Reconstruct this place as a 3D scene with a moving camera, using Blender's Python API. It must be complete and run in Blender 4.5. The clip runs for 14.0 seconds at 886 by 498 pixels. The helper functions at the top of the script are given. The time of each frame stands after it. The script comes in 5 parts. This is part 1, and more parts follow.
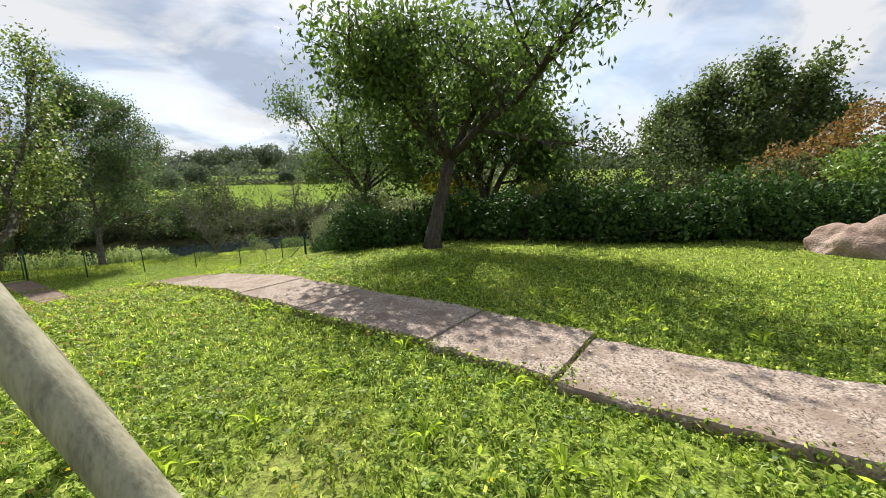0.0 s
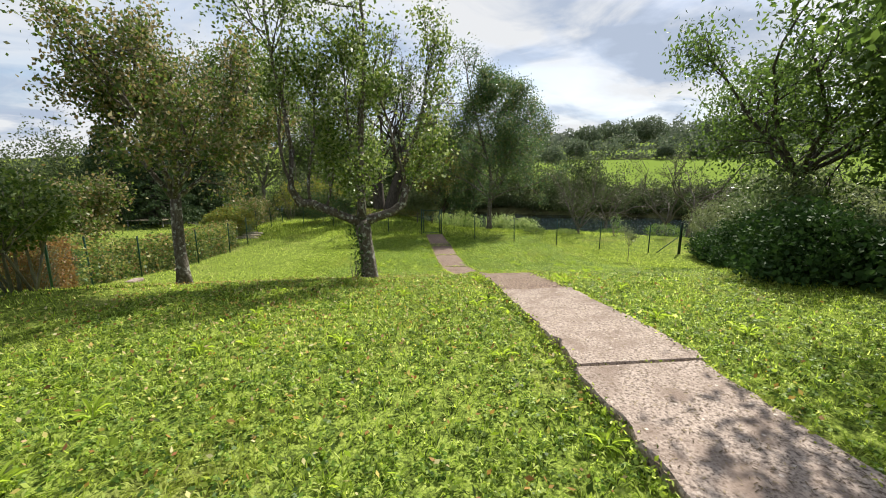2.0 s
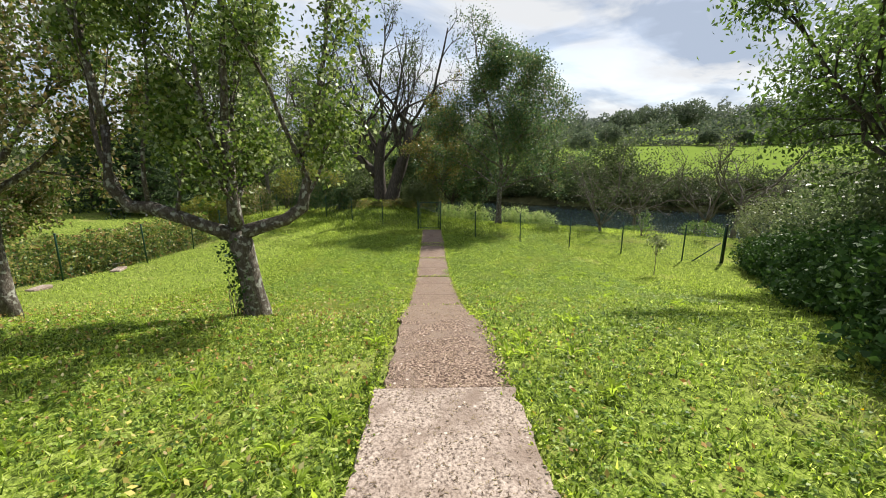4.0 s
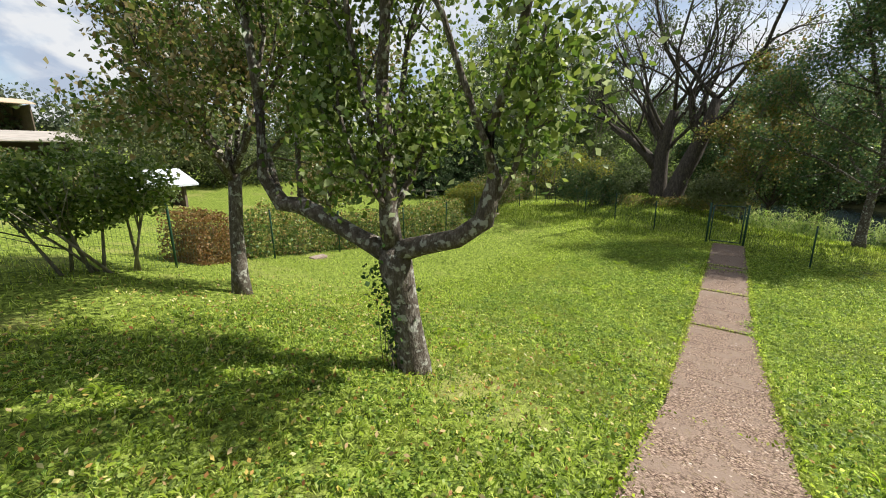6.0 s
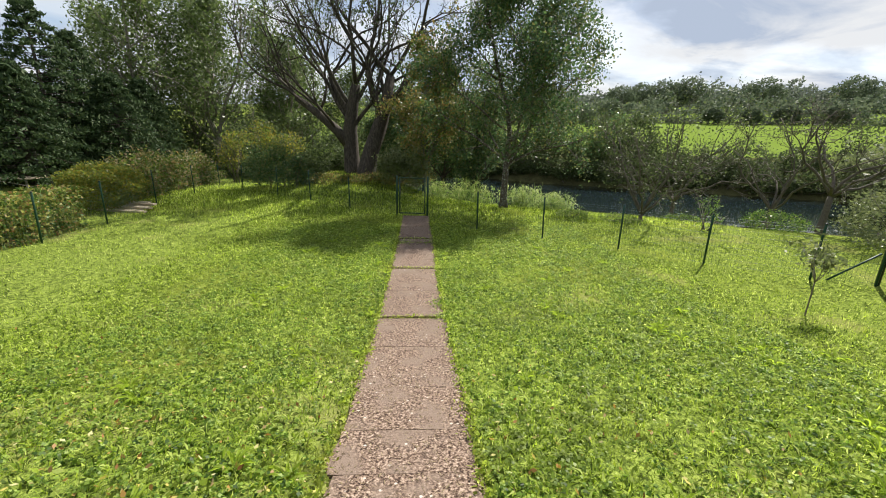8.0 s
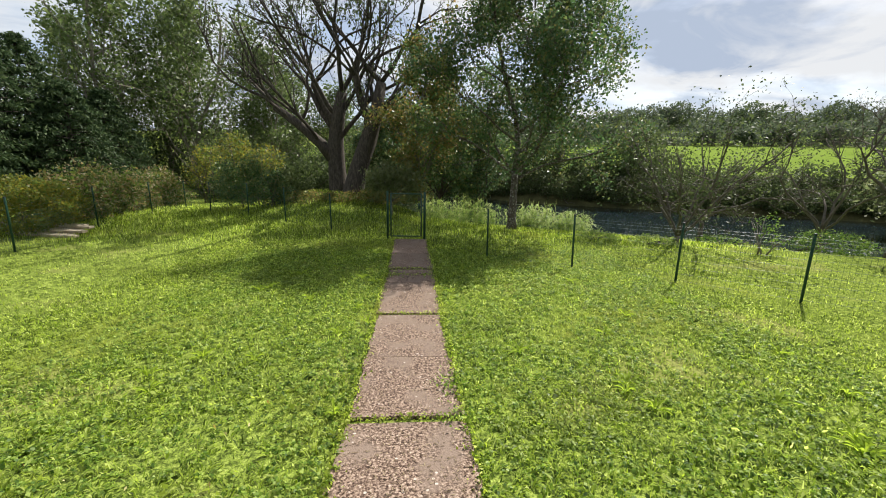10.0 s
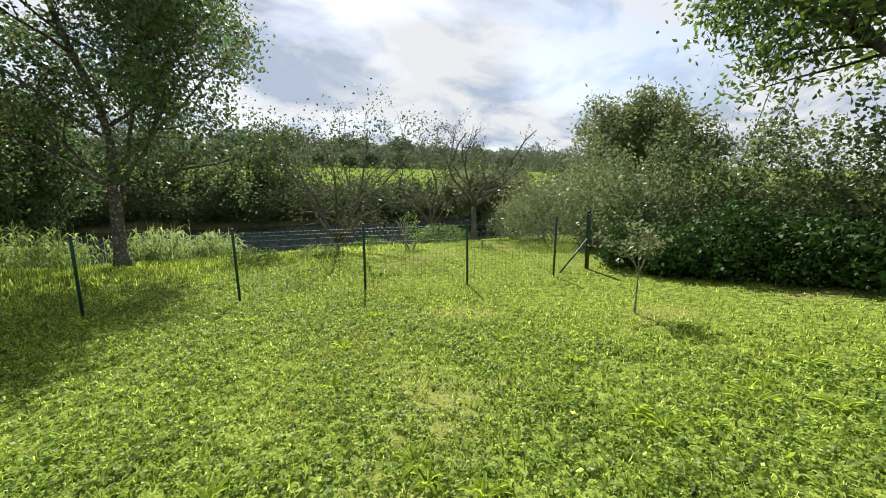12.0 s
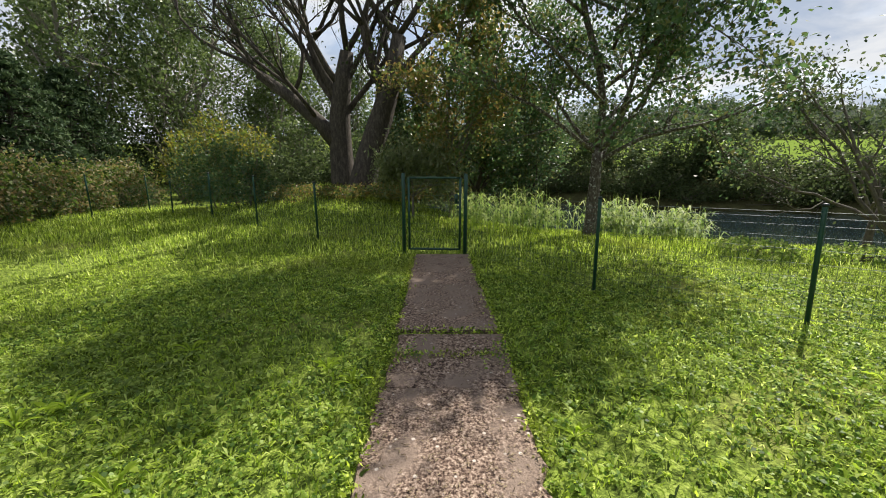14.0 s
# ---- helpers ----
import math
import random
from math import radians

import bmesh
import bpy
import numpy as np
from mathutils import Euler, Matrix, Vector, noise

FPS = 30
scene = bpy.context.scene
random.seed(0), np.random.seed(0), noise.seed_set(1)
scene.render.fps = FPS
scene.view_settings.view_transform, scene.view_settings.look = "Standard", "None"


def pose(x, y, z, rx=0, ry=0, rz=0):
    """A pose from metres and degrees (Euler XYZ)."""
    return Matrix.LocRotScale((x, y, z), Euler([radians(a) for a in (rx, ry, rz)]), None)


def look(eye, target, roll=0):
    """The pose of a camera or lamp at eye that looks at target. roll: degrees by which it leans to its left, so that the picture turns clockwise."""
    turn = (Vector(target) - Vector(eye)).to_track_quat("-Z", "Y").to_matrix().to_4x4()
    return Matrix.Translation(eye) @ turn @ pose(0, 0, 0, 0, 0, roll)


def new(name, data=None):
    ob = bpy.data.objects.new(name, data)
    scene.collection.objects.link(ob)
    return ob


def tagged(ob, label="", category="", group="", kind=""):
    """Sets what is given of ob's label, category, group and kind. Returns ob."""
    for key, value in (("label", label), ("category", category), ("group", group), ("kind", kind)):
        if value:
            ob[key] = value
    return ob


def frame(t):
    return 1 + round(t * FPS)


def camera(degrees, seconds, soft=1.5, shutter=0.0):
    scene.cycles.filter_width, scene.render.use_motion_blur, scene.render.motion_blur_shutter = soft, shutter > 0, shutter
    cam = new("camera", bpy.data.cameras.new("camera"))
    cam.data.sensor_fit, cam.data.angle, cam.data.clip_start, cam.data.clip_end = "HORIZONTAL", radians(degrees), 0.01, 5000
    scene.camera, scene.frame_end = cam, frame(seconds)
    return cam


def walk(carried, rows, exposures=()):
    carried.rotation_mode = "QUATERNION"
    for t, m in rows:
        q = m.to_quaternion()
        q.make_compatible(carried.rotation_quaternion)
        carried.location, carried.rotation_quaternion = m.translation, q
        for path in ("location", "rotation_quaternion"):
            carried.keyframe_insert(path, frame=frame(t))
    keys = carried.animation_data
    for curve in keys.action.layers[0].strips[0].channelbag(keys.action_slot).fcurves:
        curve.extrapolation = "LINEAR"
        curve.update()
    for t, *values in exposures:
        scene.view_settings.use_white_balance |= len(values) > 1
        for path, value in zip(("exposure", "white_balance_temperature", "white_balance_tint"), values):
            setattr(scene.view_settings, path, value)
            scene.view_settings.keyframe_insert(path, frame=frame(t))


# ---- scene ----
cam = camera(95.7, 14.0, 1.0)
METRES, EYE, TILT, LEAN, TURN = 20.0, 1.4, 0.0, 0.0, 35.7
ROWS = [
    (0.0, 0.0, 0.0, 0.0, -0.35, -8.31, 2.41),
    (0.5, -0.0127, 0.0377, 0.0003, 20.11, -9.81, 1.31),
    (1.0, -0.0296, 0.0738, 0.0018, 33.89, -11.97, 0.55),
    (1.5, -0.0461, 0.1068, 0.0058, 43.39, -11.68, 0.63),
    (2.0, -0.068, 0.1398, 0.0086, 48.88, -10.52, 0.36),
    (4.5, -0.1494, 0.3168, 0.011, 56.21, -14.15, 0.02),
    (5.0, -0.1821, 0.3335, 0.0102, 75.99, -14.71, -0.21),
    (5.5, -0.2118, 0.3476, 0.0088, 91.04, -14.0, -0.07),
    (6.0, -0.2412, 0.3635, 0.0085, 90.3, -13.92, 0.26),
    (6.5, -0.2655, 0.387, -0.0011, 78.09, -15.92, -1.85),
    (7.0, -0.2937, 0.4143, -0.0086, 62.68, -17.9, -1.83),
    (7.5, -0.3199, 0.4383, -0.0137, 54.78, -15.47, -1.05),
    (8.0, -0.3474, 0.457, -0.0179, 51.54, -15.69, -1.29),
    (10.5, -0.4811, 0.5479, -0.0483, 48.83, -10.38, -1.3),
    (11.0, -0.501, 0.5711, -0.0534, 36.94, -10.45, -1.7),
    (11.5, -0.5188, 0.5942, -0.0619, 16.48, -11.71, -1.12),
    (12.0, -0.5319, 0.6118, -0.0657, 1.06, -8.92, 0.15),
    (12.5, -0.5623, 0.6281, -0.0711, 14.84, -11.53, 0.73),
    (13.0, -0.5988, 0.6386, -0.077, 41.53, -15.25, 1.72),
    (13.5, -0.6339, 0.6519, -0.0828, 53.51, -16.01, 0.24),
    (14.0, -0.6656, 0.6704, -0.0824, 54.11, -11.78, -0.16),
]
walk(cam, [(t, pose(0, 0, EYE, TILT, LEAN, TURN) @ pose(METRES * x, METRES * y, METRES * z, 90 + pitch, roll, yaw)) for t, x, y, z, yaw, pitch, roll in ROWS])

# ---- world and sun ----
SUN_AZ, SUN_EL = radians(137.0), radians(46.0)


def make_world():
    w = bpy.data.worlds.new("sky")
    w.use_nodes = True
    scene.world = w
    nt = w.node_tree
    n, l = nt.nodes, nt.links
    bg = n["Background"]
    sky = n.new("ShaderNodeTexSky")
    sky.sky_type, sky.sun_disc = "NISHITA", False
    sky.sun_elevation, sky.sun_rotation = SUN_EL, radians(90.0) - SUN_AZ
    sky.air_density, sky.dust_density, sky.ozone_density = 1.0, 1.5, 1.0
    co = n.new("ShaderNodeTexCoord")
    sep = n.new("ShaderNodeSeparateXYZ")
    l.new(co.outputs["Generated"], sep.inputs[0])
    up = n.new("ShaderNodeMath")
    up.operation = "MAXIMUM"
    up.inputs[1].default_value = 0.0
    l.new(sep.outputs["Z"], up.inputs[0])
    add = n.new("ShaderNodeMath")
    add.operation, add.inputs[1].default_value = "ADD", 0.22
    l.new(up.outputs[0], add.inputs[0])
    comb = n.new("ShaderNodeCombineXYZ")
    for i, ax in enumerate("XY"):
        d = n.new("ShaderNodeMath")
        d.operation = "DIVIDE"
        l.new(sep.outputs[ax], d.inputs[0])
        l.new(add.outputs[0], d.inputs[1])
        l.new(d.outputs[0], comb.inputs[i])
    stretch = n.new("ShaderNodeMapping")
    stretch.inputs["Scale"].default_value = (1.0, 0.75, 1.0)
    stretch.inputs["Rotation"].default_value = (0, 0, radians(25))
    stretch.inputs["Location"].default_value = (3.1, 1.7, 0)
    l.new(comb.outputs[0], stretch.inputs[0])
    big = n.new("ShaderNodeTexNoise")
    big.inputs["Scale"].default_value, big.inputs["Detail"].default_value = 1.25, 9.0
    big.inputs["Roughness"].default_value, big.inputs["Distortion"].default_value = 0.52, 0.25
    l.new(stretch.outputs[0], big.inputs["Vector"])
    cover = n.new("ShaderNodeValToRGB")
    cover.color_ramp.elements[0].position, cover.color_ramp.elements[1].position = 0.36, 0.52
    cover.color_ramp.elements[0].color = (0.5, 0.5, 0.5, 1)
    l.new(big.outputs["Fac"], cover.inputs[0])
    shade = n.new("ShaderNodeTexNoise")
    shade.inputs["Scale"].default_value, shade.inputs["Detail"].default_value = 2.1, 8.0
    shade.inputs["Roughness"].default_value, shade.inputs["Distortion"].default_value = 0.55, 0.6
    l.new(stretch.outputs[0], shade.inputs["Vector"])
    tone = n.new("ShaderNodeValToRGB")
    e = tone.color_ramp.elements
    e[0].position, e[0].color = 0.41, (2.7, 3.15, 3.95, 1)
    e[1].position, e[1].color = 0.55, (4.75, 4.85, 5.0, 1)
    l.new(shade.outputs["Fac"], tone.inputs[0])
    mix = n.new("ShaderNodeMix")
    mix.data_type = "RGBA"
    l.new(cover.outputs["Color"], mix.inputs["Factor"])
    l.new(sky.outputs[0], mix.inputs["A"])
    l.new(tone.outputs["Color"], mix.inputs["B"])
    l.new(mix.outputs["Result"], bg.inputs["Color"])
    bg.inputs["Strength"].default_value = 0.1


make_world()
sun = new("sun", bpy.data.lights.new("sun", "SUN"))
sun.data.energy, sun.data.angle, sun.data.color = 5.0, radians(0.55), (1.0, 0.95, 0.86)
TO_SUN = Vector((math.cos(SUN_AZ) * math.cos(SUN_EL), math.sin(SUN_AZ) * math.cos(SUN_EL), math.sin(SUN_EL)))
sun.matrix_world = look(TO_SUN * 60, (0, 0, 0))
scene.view_settings.exposure = 0.82


# ---- materials ----
def material(name, roughness=0.8, specular=0.3):
    m = bpy.data.materials.new(name)
    m.use_nodes = True
    b = m.node_tree.nodes["Principled BSDF"]
    b.inputs["Roughness"].default_value = roughness
    b.inputs["Specular IOR Level"].default_value = specular
    return m, m.node_tree.nodes, m.node_tree.links, b


def ramp(nodes, stops):
    r = nodes.new("ShaderNodeValToRGB")
    e = r.color_ramp.elements
    while len(e) < len(stops):
        e.new(0.5)
    for el, (p, c) in zip(e, stops):
        el.position, el.color = p, (*c, 1)
    return r


def leaf_material(name, colours, through_light=0.45, roughness=0.45, patches=0.0, patch_colour=(0.2, 0.15, 0.04)):
    """Leaves: a colour to each leaf, part of the light comes through."""
    m, n, l, b = material(name, roughness, 0.22 if roughness < 0.55 else 0.12)
    g = n.new("ShaderNodeNewGeometry")
    r = ramp(n, [(i / max(1, len(colours) - 1), c) for i, c in enumerate(colours)])
    l.new(g.outputs["Random Per Island"], r.inputs[0])
    col = r.outputs["Color"]
    if patches:
        co = n.new("ShaderNodeTexCoord")
        t = n.new("ShaderNodeTexNoise")
        t.inputs["Scale"].default_value = patches
        l.new(co.outputs["Object"], t.inputs["Vector"])
        rr = ramp(n, [(0.55, (0, 0, 0)), (0.75, (0.8, 0.8, 0.8))])
        l.new(t.outputs["Fac"], rr.inputs[0])
        mx = n.new("ShaderNodeMix")
        mx.data_type = "RGBA"
        mx.inputs["B"].default_value = (*patch_colour, 1)
        l.new(rr.outputs["Color"], mx.inputs["Factor"])
        l.new(col, mx.inputs["A"])
        col = mx.outputs["Result"]
    l.new(col, b.inputs["Base Color"])
    tr = n.new("ShaderNodeBsdfTranslucent")
    hs = n.new("ShaderNodeHueSaturation")
    hs.inputs["Saturation"].default_value, hs.inputs["Value"].default_value = 1.05, 2.0
    l.new(col, hs.inputs["Color"])
    l.new(hs.outputs[0], tr.inputs["Color"])
    ms = n.new("ShaderNodeMixShader")
    ms.inputs[0].default_value = through_light
    l.new(b.outputs[0], ms.inputs[1])
    l.new(tr.outputs[0], ms.inputs[2])
    l.new(ms.outputs[0], n["Material Output"].inputs[0])
    return m


def rough_material(name, stops, scale=8.0, fine=60.0, bump=0.4, roughness=0.9, distance=0.02, stretch=(1, 1, 1), second=None):
    """Two scales of noise in the colour, and relief from the same noise."""
    m, n, l, b = material(name, roughness, 0.25)
    co = n.new("ShaderNodeTexCoord")
    mp = n.new("ShaderNodeMapping")
    mp.inputs["Scale"].default_value = stretch
    l.new(co.outputs["Object"], mp.inputs[0])
    a, c = n.new("ShaderNodeTexNoise"), n.new("ShaderNodeTexNoise")
    a.inputs["Scale"].default_value, a.inputs["Detail"].default_value = scale, 6.0
    c.inputs["Scale"].default_value, c.inputs["Detail"].default_value = fine, 4.0
    l.new(mp.outputs[0], a.inputs["Vector"])
    l.new(mp.outputs[0], c.inputs["Vector"])
    mix = n.new("ShaderNodeMix")
    mix.inputs["Factor"].default_value = 0.45
    l.new(a.outputs["Fac"], mix.inputs["A"])
    l.new(c.outputs["Fac"], mix.inputs["B"])
    r = ramp(n, stops)
    l.new(mix.outputs["Result"], r.inputs[0])
    col = r.outputs["Color"]
    if second:
        v = n.new("ShaderNodeTexNoise")
        v.inputs["Scale"].default_value, v.inputs["Detail"].default_value = second[0], 5.0
        l.new(co.outputs["Object"], v.inputs["Vector"])
        vr = ramp(n, [(second[1], (0, 0, 0)), (second[2], (1, 1, 1))])
        l.new(v.outputs["Fac"], vr.inputs[0])
        mx = n.new("ShaderNodeMix")
        mx.data_type = "RGBA"
        mx.inputs["B"].default_value = (*second[3], 1)
        l.new(vr.outputs["Color"], mx.inputs["Factor"])
        l.new(col, mx.inputs["A"])
        col = mx.outputs["Result"]
    l.new(col, b.inputs["Base Color"])
    bp = n.new("ShaderNodeBump")
    bp.inputs["Strength"].default_value, bp.inputs["Distance"].default_value = bump, distance
    l.new(mix.outputs["Result"], bp.inputs["Height"])
    l.new(bp.outputs[0], b.inputs["Normal"])
    return m


def plain_material(name, colour, roughness=0.6, metal=0.0):
    m, n, l, b = material(name, roughness, 0.4)
    b.inputs["Metallic"].default_value = metal
    t = n.new("ShaderNodeTexNoise")
    t.inputs["Scale"].default_value = 9.0
    dark = tuple(c * 0.75 for c in colour)
    r = ramp(n, [(0.35, dark), (0.65, colour)])
    l.new(t.outputs["Fac"], r.inputs[0])
    l.new(r.outputs["Color"], b.inputs["Base Color"])
    return m


M_SOIL = rough_material("lawn_soil", [(0.36, (0.03, 0.04, 0.010)), (0.46, (0.09, 0.125, 0.024)), (0.55, (0.19, 0.245, 0.045)), (0.68, (0.31, 0.36, 0.09))], 14.0, 55.0, 1.0, distance=0.03, second=(0.55, 0.56, 0.75, (0.22, 0.22, 0.075)))
M_GRASS = leaf_material("grass_blades", [(0.03, 0.05, 0.010), (0.09, 0.135, 0.020), (0.20, 0.275, 0.036), (0.32, 0.395, 0.055), (0.50, 0.55, 0.19)], 0.56, 0.55, 0.5, (0.25, 0.27, 0.06))
M_CLOVER = leaf_material("clover_leaves", [(0.035, 0.07, 0.014), (0.10, 0.17, 0.028), (0.22, 0.31, 0.05), (0.38, 0.46, 0.13)], 0.5, 0.46, 0.7, (0.19, 0.23, 0.06))
M_IVY = leaf_material("ivy_and_browning_leaves", [(0.05, 0.09, 0.02), (0.09, 0.15, 0.03), (0.16, 0.2, 0.05), (0.3, 0.3, 0.09), (0.24, 0.13, 0.06)], 0.3, 0.42)
M_FLOWER = leaf_material("yellow_petals", [(0.75, 0.5, 0.02), (0.8, 0.6, 0.05)], 0.3, 0.5)
M_DRY = leaf_material("fallen_leaf_brown", [(0.16, 0.08, 0.03), (0.34, 0.20, 0.06), (0.5, 0.42, 0.12), (0.5, 0.46, 0.25), (0.26, 0.10, 0.04)], 0.25, 0.6)
M_LITTER = leaf_material("dry_crumbs", [(0.05, 0.035, 0.02), (0.14, 0.10, 0.06), (0.3, 0.24, 0.15), (0.08, 0.06, 0.03)], 0.05, 0.8)
M_PEAR = leaf_material("pear_leaves", [(0.04, 0.07, 0.015), (0.065, 0.11, 0.02), (0.11, 0.16, 0.03), (0.18, 0.22, 0.05), (0.28, 0.32, 0.18)], 0.34, 0.42)
M_PEAR2 = leaf_material("pear_leaves_rusty", [(0.04, 0.07, 0.015), (0.06, 0.095, 0.02), (0.10, 0.13, 0.03), (0.17, 0.12, 0.05), (0.22, 0.21, 0.13)], 0.42, 0.42)
M_WALNUT = leaf_material("walnut_leaves", [(0.045, 0.075, 0.02), (0.07, 0.115, 0.025), (0.11, 0.16, 0.035)], 0.4, 0.4)
M_HORNBEAM = leaf_material("hornbeam_leaves", [(0.035, 0.068, 0.026), (0.055, 0.10, 0.038), (0.08, 0.13, 0.045), (0.15, 0.14, 0.05)], 0.36, 0.4)
M_POPLAR = leaf_material("poplar_leaves", [(0.05, 0.075, 0.025), (0.08, 0.115, 0.035), (0.13, 0.16, 0.06)], 0.35, 0.35)
M_CONIFER = leaf_material("conifer_needles", [(0.025, 0.045, 0.02), (0.045, 0.075, 0.03), (0.07, 0.10, 0.04)], 0.15, 0.6)
M_LAUREL = leaf_material("laurel_leaves", [(0.02, 0.045, 0.012), (0.035, 0.075, 0.018), (0.06, 0.11, 0.025)], 0.15, 0.6)
M_HEDGE = leaf_material("hedge_leaves", [(0.05, 0.10, 0.02), (0.10, 0.17, 0.03), (0.17, 0.22, 0.05)], 0.35, 0.4)
M_GOLD = leaf_material("yellowing_leaves", [(0.07, 0.11, 0.02), (0.20, 0.17, 0.03), (0.12, 0.14, 0.03), (0.08, 0.12, 0.025)], 0.45, 0.45)
M_GOLD_DULL = leaf_material("browning_green_leaves", [(0.05, 0.08, 0.02), (0.09, 0.12, 0.03), (0.16, 0.14, 0.04), (0.2, 0.13, 0.05)], 0.4, 0.4)
M_GREY = leaf_material("grey_green_leaves", [(0.05, 0.075, 0.03), (0.085, 0.115, 0.045), (0.13, 0.16, 0.07)], 0.38, 0.42)
M_YELLOW = leaf_material("bright_yellow_leaves", [(0.12, 0.17, 0.03), (0.35, 0.32, 0.03), (0.5, 0.42, 0.04)], 0.45, 0.45)
M_RUST = leaf_material("rusty_leaves", [(0.14, 0.07, 0.03), (0.2, 0.12, 0.04), (0.1, 0.09, 0.03)], 0.35, 0.5)
M_REED = leaf_material("reed_leaves", [(0.09, 0.15, 0.03), (0.17, 0.23, 0.055), (0.28, 0.31, 0.12)], 0.5, 0.55)
M_WILLOW = leaf_material("willow_leaves", [(0.09, 0.12, 0.05), (0.14, 0.16, 0.065), (0.12, 0.14, 0.07)], 0.35, 0.45)
M_THICKET = leaf_material("thicket_leaves", [(0.035, 0.05, 0.02), (0.06, 0.085, 0.03), (0.09, 0.11, 0.045)], 0.3, 0.55)
# Haze is put into the far leaves: paler and greyer, more so in M_FARHAZE.
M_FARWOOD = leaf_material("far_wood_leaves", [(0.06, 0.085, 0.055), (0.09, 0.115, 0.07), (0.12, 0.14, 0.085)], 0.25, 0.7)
M_FARHAZE = leaf_material("hazed_distant_wood_leaves", [(0.09, 0.11, 0.085), (0.12, 0.14, 0.11), (0.15, 0.165, 0.13)], 0.25, 0.7)
M_BARK = rough_material("lichen_bark", [(0.3, (0.035, 0.028, 0.022)), (0.5, (0.09, 0.073, 0.058)), (0.68, (0.24, 0.22, 0.19))], 22.0, 90.0, 1.0, 0.9, 0.03, (1, 1, 0.45), second=(14.0, 0.56, 0.62, (0.32, 0.32, 0.28)))
M_BARK_DARK = rough_material("dark_bark", [(0.3, (0.02, 0.017, 0.014)), (0.5, (0.06, 0.05, 0.04)), (0.7, (0.13, 0.11, 0.09))], 14.0, 60.0, 0.9, 0.9, 0.03, (1, 1, 0.3))
M_BARK_PALE = rough_material("pale_bark", [(0.3, (0.09, 0.08, 0.06)), (0.5, (0.2, 0.18, 0.14)), (0.7, (0.33, 0.3, 0.25))], 14.0, 60.0, 0.6, 0.9, 0.02, (1, 1, 0.3))
M_TWIG = rough_material("grey_twigs", [(0.3, (0.07, 0.06, 0.05)), (0.7, (0.17, 0.15, 0.12))], 10.0, 60.0, 0.3)
M_POLE = rough_material("weathered_round_wood", [(0.3, (0.13, 0.12, 0.085)), (0.5, (0.27, 0.25, 0.175)), (0.7, (0.37, 0.345, 0.25))], 6.0, 30.0, 0.3, 0.7, 0.01, (3, 3, 0.5))
M_STEEL = plain_material("green_painted_steel", (0.014, 0.062, 0.042), 0.45)
M_CAP = plain_material("dark_plastic", (0.02, 0.03, 0.026), 0.5)
M_WIRE = plain_material("green_coated_wire", (0.05, 0.10, 0.07), 0.5)
M_ROCK = rough_material("reddish_rock", [(0.3, (0.14, 0.09, 0.07)), (0.5, (0.28, 0.2, 0.16)), (0.7, (0.42, 0.34, 0.29))], 3.0, 30.0, 1.0, 0.9, 0.05)
M_BANK = rough_material("bank_earth", [(0.3, (0.03, 0.03, 0.015)), (0.5, (0.07, 0.07, 0.03)), (0.7, (0.12, 0.12, 0.05))], 1.5, 20.0, 0.8)
M_FIELD = rough_material("field_grass", [(0.3, (0.12, 0.175, 0.03)), (0.7, (0.16, 0.22, 0.045))], 0.2, 4.0, 0.1)

for m in (M_FIELD, M_SOIL, M_BANK):
    m.node_tree.nodes["Principled BSDF"].inputs["Specular IOR Level"].default_value = 0.0


def slab_material(name, stops, stain, scale):
    m = rough_material(name, stops, scale, 75.0, 0.65, 0.92, 0.02, second=(3.2, 0.47, 0.66, stain))
    n, l = m.node_tree.nodes, m.node_tree.links
    b = n["Principled BSDF"]
    src = b.inputs["Base Color"].links[0].from_socket
    co = n.new("ShaderNodeTexCoord")
    info = n.new("ShaderNodeObjectInfo")
    shift = n.new("ShaderNodeVectorMath")
    shift.operation = "ADD"
    mul = n.new("ShaderNodeMath")
    mul.operation, mul.inputs[1].default_value = "MULTIPLY", 40.0
    l.new(info.outputs["Random"], mul.inputs[0])
    l.new(co.outputs["Object"], shift.inputs[0])
    l.new(mul.outputs[0], shift.inputs[1])
    for link in list(l):
        if link.from_socket.name == "Object" and link.to_node != shift:
            l.new(shift.outputs[0], link.to_socket)
    vo = n.new("ShaderNodeTexVoronoi")
    vo.inputs["Scale"].default_value = 17.0
    l.new(shift.outputs[0], vo.inputs["Vector"])
    r = ramp(n, [(0.14, (1, 1, 1)), (0.24, (0, 0, 0))])
    l.new(vo.outputs["Distance"], r.inputs[0])
    pick = n.new("ShaderNodeSeparateColor")
    l.new(vo.outputs["Color"], pick.inputs[0])
    gt = n.new("ShaderNodeMath")
    gt.operation, gt.inputs[1].default_value = "GREATER_THAN", 0.82
    l.new(pick.outputs[0], gt.inputs[0])
    both = n.new("ShaderNodeMath")
    both.operation = "MULTIPLY"
    l.new(r.outputs["Color"], both.inputs[0])
    l.new(gt.outputs[0], both.inputs[1])
    mx = n.new("ShaderNodeMix")
    mx.data_type = "RGBA"
    mx.inputs["B"].default_value = (0.5, 0.43, 0.37, 1)
    l.new(both.outputs[0], mx.inputs["Factor"])
    l.new(src, mx.inputs["A"])
    l.new(mx.outputs["Result"], b.inputs["Base Color"])
    return m


